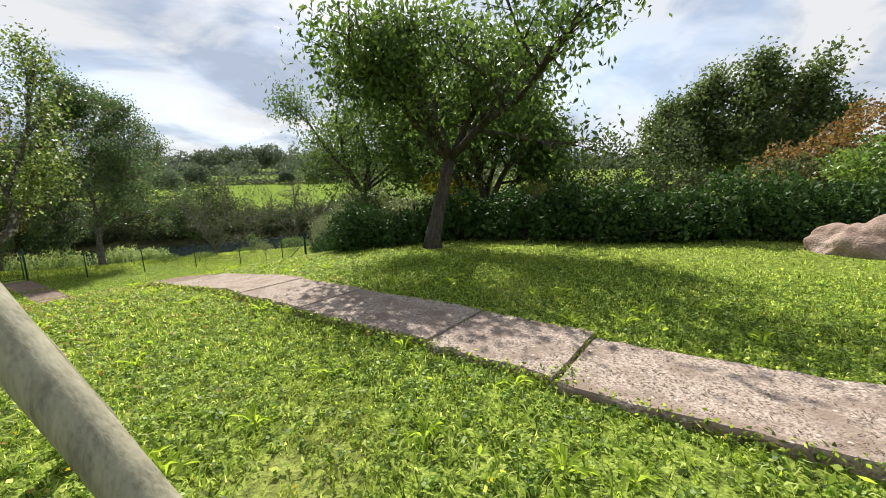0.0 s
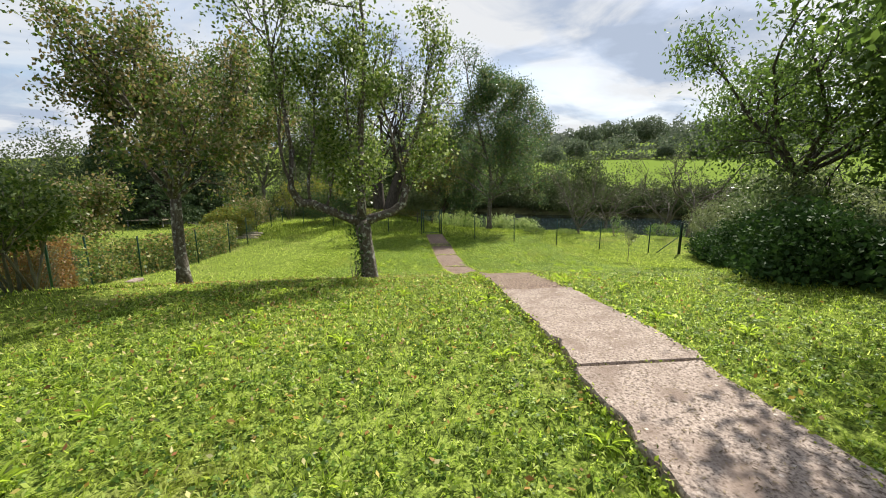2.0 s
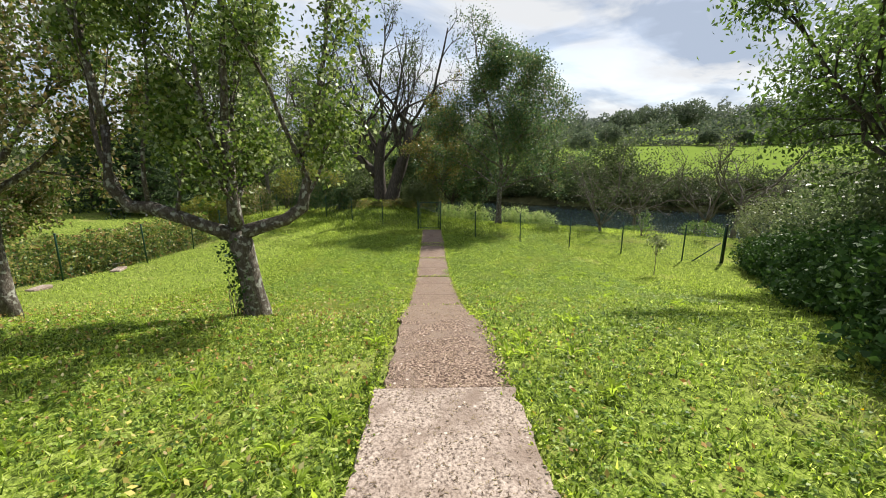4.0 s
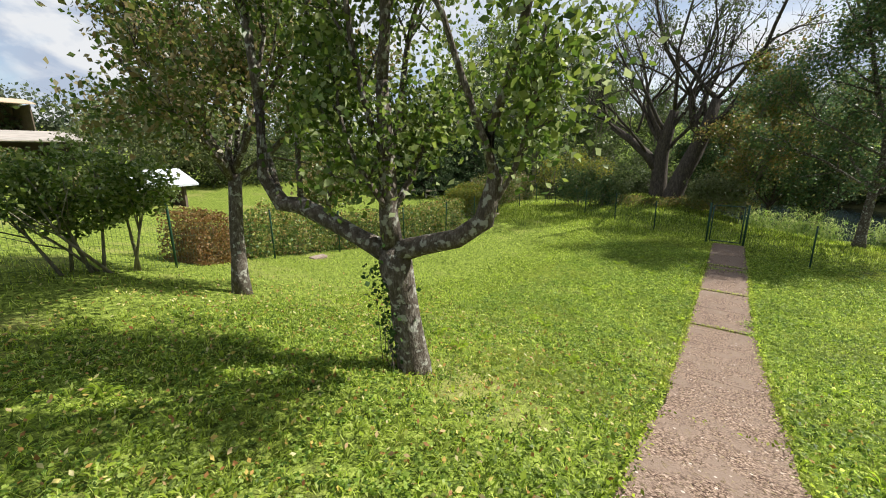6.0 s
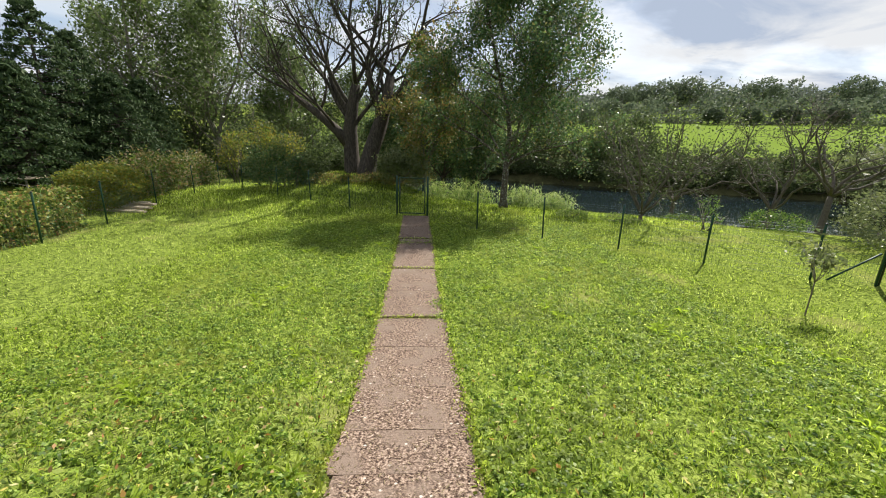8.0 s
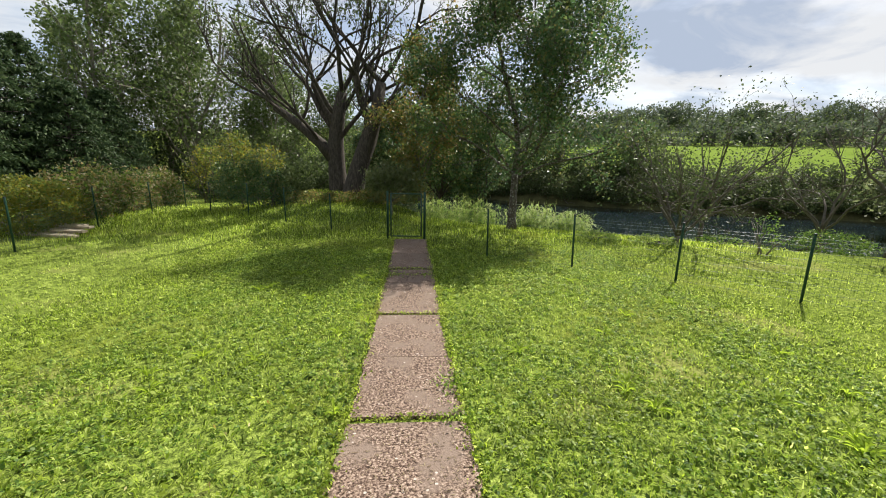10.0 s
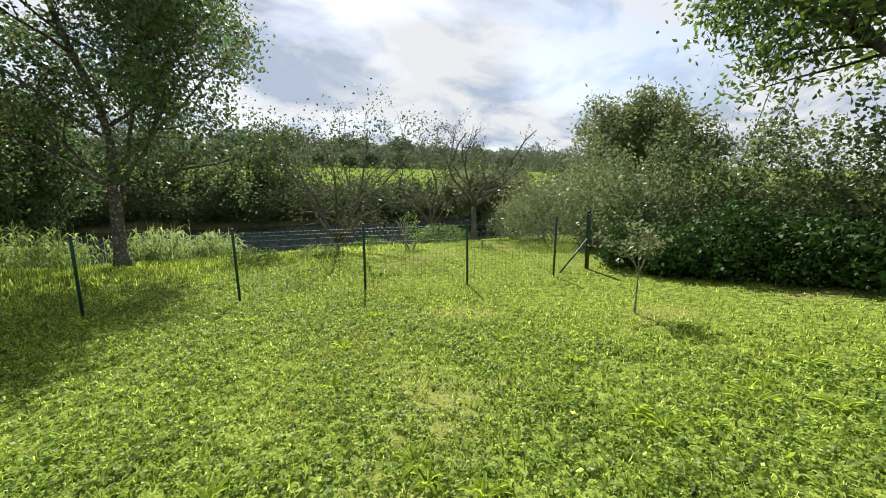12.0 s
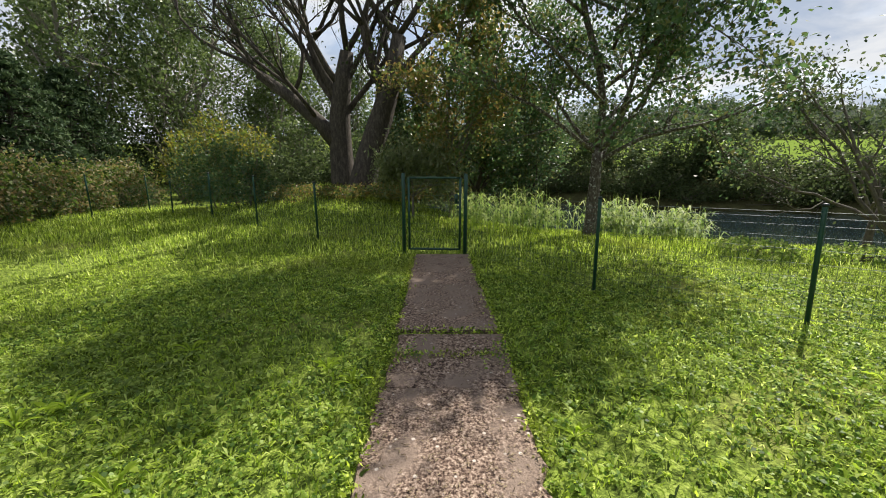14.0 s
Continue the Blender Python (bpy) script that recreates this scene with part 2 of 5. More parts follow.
M_SLAB = slab_material("worn_pinkish_concrete", [(0.38, (0.09, 0.066, 0.054)), (0.46, (0.24, 0.19, 0.158)), (0.52, (0.335, 0.27, 0.225)), (0.60, (0.40, 0.33, 0.28)), (0.7, (0.50, 0.43, 0.37))], (0.20, 0.15, 0.12), 42.0)
M_SLAB_OLD = slab_material("mossy_brown_concrete", [(0.40, (0.025, 0.014, 0.010)), (0.46, (0.095, 0.06, 0.044)), (0.52, (0.20, 0.14, 0.105)), (0.58, (0.32, 0.235, 0.18)), (0.66, (0.46, 0.37, 0.30))], (0.19, 0.14, 0.11), 42.0)


# ---- meshes ----
def mesh_of(name, verts, faces, mats, smooth=False):
    me = bpy.data.meshes.new(name)
    me.from_pydata(verts, [], faces)
    for m in mats if isinstance(mats, (list, tuple)) else [mats]:
        me.materials.append(m)
    if smooth:
        me.polygons.foreach_set("use_smooth", np.ones(len(me.polygons), dtype=bool))
    me.update()
    return me


def quads_mesh(name, co, mat, per=4):
    """co: (n, per, 3) corners, a face each."""
    n = len(co)
    me = bpy.data.meshes.new(name)
    me.vertices.add(n * per)
    me.vertices.foreach_set("co", np.ascontiguousarray(co, dtype=np.float32).ravel())
    me.loops.add(n * per)
    me.loops.foreach_set("vertex_index", np.arange(n * per, dtype=np.int32))
    me.polygons.add(n)
    me.polygons.foreach_set("loop_start", np.arange(0, n * per, per, dtype=np.int32))
    me.materials.append(mat)
    me.update(calc_edges=True)
    return me


def thing(name, at=(0, 0, 0), label="", category="", group="", kind="", mesh=None):
    ob = new(name, mesh)
    ob.location = at
    return tagged(ob, label, category, group, kind)


def part(name, me, parent, label=""):
    ob = new(name, me)
    ob.parent = parent
    return tagged(ob, label)


def tube(pts, radii, sides=6):
    """A bent, tapered tube through the points, closed at its ends."""
    pts = np.asarray(pts, float)
    t = np.gradient(pts, axis=0)
    t /= np.linalg.norm(t, axis=1)[:, None] + 1e-9
    ref = np.array([0.0, 0.0, 1.0]) if abs(t[0][2]) < 0.9 else np.array([1.0, 0.0, 0.0])
    u = np.cross(t, ref)
    u /= np.linalg.norm(u, axis=1)[:, None] + 1e-9
    v = np.cross(t, u)
    a = np.arange(sides) * 2 * math.pi / sides
    ring = u[:, None, :] * np.cos(a)[None, :, None] + v[:, None, :] * np.sin(a)[None, :, None]
    co = pts[:, None, :] + ring * np.asarray(radii, float)[:, None, None]
    faces = []
    for i in range(len(pts) - 1):
        for j in range(sides):
            k = (j + 1) % sides
            faces.append((i * sides + j, i * sides + k, (i + 1) * sides + k, (i + 1) * sides + j))
    faces.append(tuple(range(sides))[::-1])
    faces.append(tuple(range((len(pts) - 1) * sides, len(pts) * sides)))
    return co.reshape(-1, 3), faces


def tubes_mesh(name, lines, mat, smooth=True, rough=0.0, rng=None):
    """lines: (points, radii, sides); all in one mesh."""
    vs, fs, off = [], [], 0
    for pts, radii, sides in lines:
        v, f = tube(pts, radii, sides)
        if rough and sides > 7:
            mid = np.repeat(np.asarray(pts, float), sides, axis=0)
            v = mid + (v - mid) * (1 + rough * rng.normal(size=len(v)))[:, None]
        vs.append(v)
        fs += [tuple(i + off for i in q) for q in f]
        off += len(v)
    return mesh_of(name, np.concatenate(vs).tolist(), fs, mat, smooth)


def unit(v):
    v = np.asarray(v, float)
    return v / (np.linalg.norm(v, axis=-1, keepdims=True) + 1e-9)


def leaves_mesh(name, centres, size, mat, rng, long=1.6, droop=0.0, flat=0.0):
    """A pointed, folded leaf at each centre."""
    n = len(centres)
    d = unit(rng.normal(size=(n, 3)) * (1, 1, 1 - 0.6 * flat) + (0, 0, -droop))
    side = unit(np.cross(d, unit(rng.normal(size=(n, 3)) + (0, 0, flat * 2))))
    nor = np.cross(d, side)
    s = size * rng.uniform(0.6, 1.35, size=(n, 1))
    w = s * 0.5
    a = centres - d * s * long * 0.5
    b = centres + d * s * long * 0.5
    l = centres - side * w + nor * w * 0.35
    r = centres + side * w + nor * w * 0.35
    return quads_mesh(name, np.stack([a, l, b, r], axis=1), mat)


def branch(rng, start, way, length, r0, r1, steps, wander, lift):
    pts, d = [np.array(start, float)], unit(way)
    for _ in range(steps):
        d = unit(d + rng.normal(size=3) * wander + np.array([0, 0, lift]))
        pts.append(pts[-1] + d * length / steps)
    return np.array(pts), np.linspace(r0, r1, steps + 1), d


def grow(rng, trunk, trunk_r, limbs, levels=3, kids=5, ratio=0.6, spread=0.8, lift=0.06, wander=0.16, top_sides=8):
    """Lines of a tree: the trunk's line, limbs given as (start, way, length, radius), and what grows out of them."""
    lines = [(np.array(trunk), np.linspace(trunk_r, trunk_r * 0.72, len(trunk)), 12)]
    front, twigs = [], []
    for s, w, ln, r in limbs:
        p, rr, _ = branch(rng, s, w, ln, r, r * 0.35, 7, wander, lift)
        lines.append((p, rr, top_sides))
        front.append((p, ln, r))
    for lev in range(levels):
        nxt = []
        for p, ln, r in front:
            for _ in range(kids):
                f = rng.uniform(0.25, 1.0)
                i = min(int(f * (len(p) - 1)), len(p) - 2)
                s = p[i] + (p[i + 1] - p[i]) * (f * (len(p) - 1) - i)
                d = unit(p[i + 1] - p[i]) + rng.normal(size=3) * spread + np.array([0, 0, lift * 3])
                L = ln * ratio * rng.uniform(0.6, 1.15) * (1.1 - 0.45 * f)
                q, rr, _ = branch(rng, s, d, L, r * 0.42 * (1.2 - 0.5 * f), r * 0.12, 2 if lev else 4, wander, lift)
                lines.append((q, rr, 5 if lev == 0 else 3))
                nxt.append((q, L, r * 0.4))
        front = nxt
        twigs = nxt
    return lines, twigs


def leaf_spots(rng, twigs, count, scatter):
    idx = rng.integers(0, len(twigs), count)
    f = rng.uniform(0.15, 1.0, count)
    out = np.empty((count, 3))
    ends = np.array([t[0][-1] for t in twigs])
    mids = np.array([t[0][len(t[0]) // 2] for t in twigs])
    out = mids[idx] + (ends[idx] - mids[idx]) * f[:, None] * 1.1
    return out + rng.normal(size=(count, 3)) * scatter


def blob_spots(rng, count, blobs, shell=0.5):
    """Points in lumpy ellipsoids (centre, radii), denser near their skins."""
    vol = np.array([np.prod(b[1]) ** (2 / 3) for b in blobs])
    idx = rng.choice(len(blobs), count, p=vol / vol.sum())
    c = np.array([b[0] for b in blobs], float)[idx]
    r = np.array([b[1] for b in blobs], float)[idx]
    d = unit(rng.normal(size=(count, 3)))
    rad = rng.uniform(shell, 1.0, (count, 1)) ** 0.6
    lump = 1 + 0.16 * np.sin(d[:, :1] * 7 + c[:, :1] * 3) * np.cos(d[:, 2:3] * 6 + c[:, 1:2] * 2) + rng.normal(size=(count, 1)) * 0.05
    return c + d * r * rad * lump


# ---- the ground ----
XS = [-24, -21, -18.9, -17.5, -16.5, -15, -13, -11.8, -10, -8.5, -6, -4, 0]
ZS = [-1.9, -1.88, -1.84, -1.80, -1.72, -1.5, -1.1, -0.82, -0.33, -0.12, 0.02, 0.02, 0.0]
SS = [27, 30, 32.5, 35, 36, 49, 50.5, 53, 69, 122, 300, 1200]
SZ = [-1.95, -2.2, -2.6, -3.0, -3.7, -3.7, -2.6, -1.2, 0.55, 4.8, 20.0, 105.0]
WATER = -3.0
RIVER = np.array([-0.906, 0.423])


def ground_z(x, y):
    """The height of the ground; arrays or numbers."""
    x, y = np.asarray(x, float), np.asarray(y, float)
    z = np.interp(x, XS, ZS)
    s = x * RIVER[0] + y * RIVER[1]
    v = x * 0.423 + y * 0.906
    bend = np.clip(-v - 8, 0, 60) * 0.35
    z = z + (np.interp(s - bend, SS, SZ) + 1.95) * np.clip(s - bend - 27, 0, 1)
    z = z + np.clip(-y - 10, 0, 400) * 0.075 * np.clip((40 + x) / 20 + 1, 0, 1)
    z = z + np.clip(y - 25, 0, 900) * 0.05 * np.clip((40 - s) / 40, 0, 1)
    z = z + 0.95 * np.exp(-((x + 33.6) / 3.6) ** 2 - ((y + 0.6) / 3.2) ** 2)
    z = z + 0.02 * np.sin(x * 1.3 + y * 0.7) * np.cos(y * 1.1 - x * 0.3)
    return z


def gz(x, y):
    return float(ground_z(x, y))


def graded(a, b, near_lo, near_hi, fine, growth=1.18):
    out = list(np.arange(near_lo, near_hi + 1e-6, fine))
    step = fine
    while out[-1] < b:
        step *= growth
        out.append(min(out[-1] + step, b))
    step = fine
    while out[0] > a:
        step *= growth
        out.insert(0, max(out[0] - step, a))
    return np.array(out)


def build_ground():
    xs, ys = graded(-1400, 900, -60, 6, 0.35), graded(-900, 1200, -14, 28, 0.35)
    X, Y = np.meshgrid(xs, ys, indexing="ij")
    Z = ground_z(X, Y)
    co = np.stack([X, Y, Z], axis=-1).reshape(-1, 3)
    nx, ny = len(xs), len(ys)
    i, j = np.meshgrid(np.arange(nx - 1), np.arange(ny - 1), indexing="ij")
    a = (i * ny + j).ravel()
    faces = np.stack([a, a + ny, a + ny + 1, a + 1], axis=1)
    me = mesh_of("ground", co.tolist(), faces.tolist(), [M_SOIL, M_FIELD, M_BANK], True)
    cx, cy = co[faces].mean(axis=1)[:, 0], co[faces].mean(axis=1)[:, 1]
    s = cx * RIVER[0] + cy * RIVER[1]
    bank = (s > 33.5) & (s < 61) & (cy > -9)
    me.polygons.foreach_set("material_index", np.where(bank, 2, ((s > 60) | (cy > 40)) & (cy > -40)).astype(np.int32))
    me.update()
    thing("ground", label="sloping garden lawn running down to a river", kind="structure", mesh=me)


build_ground()


def build_water():
    m, n, l, b = material("river_water", 0.06, 0.5)
    b.inputs["Base Color"].default_value = (0.012, 0.02, 0.022, 1)
    t = n.new("ShaderNodeTexNoise")
    t.inputs["Scale"].default_value, t.inputs["Detail"].default_value = 3.0, 5.0
    bp = n.new("ShaderNodeBump")
    bp.inputs["Strength"].default_value, bp.inputs["Distance"].default_value = 1.0, 0.16
    l.new(t.outputs["Fac"], bp.inputs["Height"])
    l.new(bp.outputs[0], b.inputs["Normal"])
    n1, n2 = np.array(RIVER), np.array([0.423, 0.906])
    vs = []
    for v in np.linspace(-70, 70, 29):
        bend = max(0.0, min(60.0, -v - 8)) * 0.35
        for s in (34.6 + bend, 51.5 + bend):
            p = n1 * s + n2 * v
            vs.append((p[0], p[1], WATER))
    fs = [(2 * i, 2 * i + 1, 2 * i + 3, 2 * i + 2) for i in range(28)]
    thing("water", label="calm dark river with glints", kind="structure", mesh=mesh_of("water", vs, fs, m))


build_water()


# ---- the path of slabs ----
def slab_mesh(name, x0, x1, y0, y1, top, rng, thick=0.09, mat=M_SLAB, seam=0.35):
    """A slab with a worn outline and rounded edge, laid on the slope."""
    nx, ny = max(4, int(abs(x1 - x0) / 0.12)), 8
    ring = []
    for i in range(nx):
        ring.append((x0 + (x1 - x0) * i / nx, y0))
    for i in range(ny):
        ring.append((x1, y0 + (y1 - y0) * i / ny))
    for i in range(nx):
        ring.append((x1 - (x1 - x0) * i / nx, y1))
    for i in range(ny):
        ring.append((x0, y1 - (y1 - y0) * i / ny))
    cx, cy = (x0 + x1) / 2, (y0 + y1) / 2
    n = len(ring)
    sides = [k for k in range(n) if k <= nx or nx + ny <= k <= 2 * nx + ny]
    ring = [(x + rng.normal() * 0.006, y + rng.normal() * 0.014) if k in sides else (x, y) for k, (x, y) in enumerate(ring)]

    def h(x):
        return gz(x, cy) + top
    vs = []
    for k, (inset, dz) in enumerate(((0, -thick), (0, -0.02), (0.012, 0.0))):
        for x, y in ring:
            sx = x + (inset * seam if x < cx else -inset * seam)
            sy = y + (inset if y < cy else -inset)
            vs.append((sx - cx, sy - cy, h(x) + dz - h(cx)))
    fs = []
    for k in range(2):
        for i in range(n):
            j = (i + 1) % n
            fs.append((k * n + i, k * n + j, (k + 1) * n + j, (k + 1) * n + i))
    m = 2 * nx + ny
    for i in range(nx):
        if i == 0:
            q = [0, 1, m - 1] + list(range(m, n))
        elif i == nx - 1:
            q = [nx - 1] + list(range(nx, nx + ny + 1)) + [nx + ny + 1]
        else:
            q = [i, i + 1, m - i - 1, m - i]
        fs.append(tuple(2 * n + k for k in q))
    if x1 < x0:
        fs = [f[::-1] for f in fs]
    return mesh_of(name, vs, fs, mat), (cx, cy, h(cx))


def build_path():
    rng = np.random.default_rng(11)
    path = thing("path", label="garden path of worn concrete slabs", kind="structure")
    wide = [2.35, -0.93, -2.13, -4.12, -5.53, -8.16]
    ys = [(2.52, 3.50), (2.60, 3.66), (2.68, 3.74), (2.76, 3.80), (2.80, 3.86)]
    for i in range(len(wide) - 1):
        me, at = slab_mesh("slab", wide[i + 1] + 0.02, wide[i] - 0.02, ys[i][0], ys[i][1], 0.075, rng, 0.12)
        ob = part("slab", me, path)
        ob.location = at
    narrow = [-8.2, -10.1, -12.1, -13.12, -13.65, -14.45, -15.6, -16.75, -18.05, -19.6, -21.3, -22.3, -24.0, -25.9]
    for i in range(len(narrow) - 1):
        gap = 0.05 if narrow[i] in (-16.75, -19.6, -22.3) else 0.001
        gap2 = 0.05 if narrow[i + 1] in (-16.75, -19.6, -22.3) else 0.001
        y0 = 2.80 - 0.012 * i + rng.normal() * 0.03
        y1 = 3.82 - 0.012 * i + rng.normal() * 0.03
        me, at = slab_mesh("slab", narrow[i + 1] + gap2, narrow[i] - gap, y0, y1, 0.035 + rng.normal() * 0.0015, rng, 0.09, M_SLAB_OLD, 0.06)
        ob = part("slab", me, path)
        ob.location = at


build_path()


# ---- the fence and gate ----
def post_mesh(name, h, r=0.024):
    return tubes_mesh(name, [([(0, 0, -0.1), (0, 0, h - 0.015), (0, 0, h)], (r, r, r * 0.7), 8)], M_STEEL)


def wires_mesh(name, a, b, za, zb, tops):
    """Welded wires between two posts: uprights, level wires, and tension wires above."""
    a, b = np.array(a), np.array(b)
    L = np.linalg.norm(b - a)
    co, faces = [], []

    def bar(p, q, r):
        p, q = np.array(p), np.array(q)
        d = unit(q - p)
        u = unit(np.cross(d, (0.3, 0.5, 0.81)))
        w = np.cross(d, u)
        k = len(co)
        for e in (p, q):
            for ang in (0, 2.1, 4.2):
                co.append(tuple(e + (u * math.cos(ang) + w * math.sin(ang)) * r))
        for i in range(3):
            j = (i + 1) % 3
            faces.append((k + i, k + j, k + 3 + j, k + 3 + i))
    n = max(3, int(L / 0.075))
    for i in range(1, n):
        f = i / n
        p = a + (b - a) * f
        z = za + (zb - za) * f
        bar((*p, z + 0.02), (*p, z + tops), 0.0019)
    for h in (0.05, 0.2, 0.35, 0.5, 0.65, 0.8, tops, tops + 0.12, tops + 0.2, tops + 0.26):
        bar((*a, za + h), (*b, zb + h), 0.0019)
    return mesh_of(name, co, faces, M_WIRE)


def build_fence(name, places, label, heights=1.27, first=True, last=True):
    f = thing(name, (0, 0, 0), label, "fence")
    me = post_mesh("post", heights)
    cap = tubes_mesh("cap", [([(0, 0, -0.02), (0, 0, 0.006), (0, 0, 0.014)], (0.029, 0.029, 0.016), 8)], M_CAP)
    for i, (x, y) in enumerate(places):
        if (i == 0 and not first) or (i == len(places) - 1 and not last):
            continue
        p = part("post", me, f)
        p.location = (x, y, gz(x, y))
        part("cap", cap, p, "dark plastic post cap").location = (0, 0, heights)
        p.rotation_euler = (0.02 * math.sin(i * 2.1), 0.02 * math.cos(i * 1.7), i * 0.8)
    for i in range(len(places) - 1):
        a, b = places[i], places[i + 1]
        part("wire_panel", wires_mesh("wire_panel", a, b, gz(*a), gz(*b), 0.93), f)


GATE_A, GATE_B = (-26.05, 2.42), (-26.0, 3.56)
RIGHT = [GATE_B, (-23.8, 5.17), (-22.65, 7.02), (-21.4, 8.78), (-20.1, 10.32), (-18.95, 11.96), (-18.56, 13.06)]
LEFT = [GATE_A, (-27.2, 0.45), (-28.65, -1.5), (-29.85, -3.3), (-31.8, -5.7), (-33.4, -7.6)]
SIDE = [(-33.4, -7.6), (-31.0, -7.66), (-27.85, -7.5), (-24.0, -6.65), (-21.6, -6.55), (-19.2, -6.75), (-16.6, -7.3), (-14.1, -7.0), (-11.2, -5.6), (-8.6, -4.4), (-6.0, -3.6)]
build_fence("fence", RIGHT, "dark green wire mesh fence along the river bank", first=False)
build_fence("fence", LEFT, "dark green wire mesh fence in the shade of trees", first=False)
build_fence("fence", SIDE, "dark green wire mesh fence against the neighbour's hedge", 1.35, first=False)


def build_gate():
    g = thing("garden_gate", (0, 0, 0), "closed dark green steel garden gate with wire infill", "gate")
    ax, ay, bx, by = *GATE_A, *GATE_B
    z = gz(ax, ay)
    d = unit((bx - ax, by - ay))
    for x, y in (GATE_A, GATE_B):
        p = part("gate_post", post_mesh("gate_post", 1.5, 0.035), g)
        p.location = (x, y, gz(x, y))
    for s, o in ((1, GATE_A), (-1, GATE_B)):
        p = part("frame_upright", tubes_mesh("frame_upright", [([(0, 0, 0.1), (0, 0, 1.42)], (0.022, 0.022), 8)], M_STEEL), g)
        p.location = (o[0] + d[0] * 0.1 * s, o[1] + d[1] * 0.1 * s, z)
    for h in (0.1, 1.42):
        part("frame_rail", tubes_mesh("frame_rail", [([(ax + d[0] * 0.1, ay + d[1] * 0.1, z + h), (bx - d[0] * 0.1, by - d[1] * 0.1, z + h)], (0.02, 0.02), 8)], M_STEEL), g)
    part("wire_infill", wires_mesh("wire_infill", (ax + d[0] * 0.1, ay + d[1] * 0.1), (bx - d[0] * 0.1, by - d[1] * 0.1), z + 0.08, z + 0.08, 1.02), g)
    lock = tubes_mesh("lock", [([(0, 0, 0), (0, 0, 0.18)], (0.035, 0.035), 4)], M_STEEL)
    p = part("lock", lock, g)
    p.location = (bx - d[0] * 0.17, by - d[1] * 0.17, z + 0.95)
    part("handle", tubes_mesh("handle", [([(0.0, 0, 0.1), (0.07, 0, 0.1), (0.075, -0.1, 0.1)], (0.008, 0.008, 0.008), 6)], M_CAP), p, "dark lever handle")


build_gate()
brace = thing("brace_post", (0, 0, 0), "slanting green steel brace at the end of the fence", "fence brace", mesh=tubes_mesh("brace", [([(-18.97, 12.3, gz(-18.97, 12.3) - 0.05), (-18.58, 13.0, gz(-18.56, 13.06) + 0.72)], (0.02, 0.02), 6)], M_STEEL))
end_post = thing("end_post", (-18.62, 13.16, gz(-18.62, 13.16)), "thick dark post at the end of the fence", "fence post", mesh=tubes_mesh("end_post", [([(0, 0, -0.1), (0, 0, 1.32), (0, 0, 1.36)], (0.045, 0.045, 0.035), 12)], M_CAP))


# ---- the wooden swing frame ----
def build_swing():
    g = thing("swing_frame", (0, 0, 0), "round weathered wooden legs of a garden swing frame", "swing")
    rng = np.random.default_rng(5)
    for nm, a, b, r in (("leg", FAR_FOOT, SWING_TOP, 0.055), ("leg", NEAR_FOOT, NEAR_TOP, 0.06)):
        a, b = np.array(a), np.array(b)
        pts = [a + (b - a) * t + rng.normal(size=3) * 0.003 for t in np.linspace(-0.03, 1, 12)]
        rad = [r * (1 + rng.normal() * 0.015) for _ in pts]
        part(nm, tubes_mesh(nm, [(pts, rad, 20)], M_POLE), g)


FAR_FOOT, SWING_TOP = (-3.15, 0.67, 0.0), (-2.05, -0.142, 1.9)
NEAR_FOOT, NEAR_TOP = (-0.62, 0.50, 0.0), (-2.11, -0.13, 1.9)
build_swing()


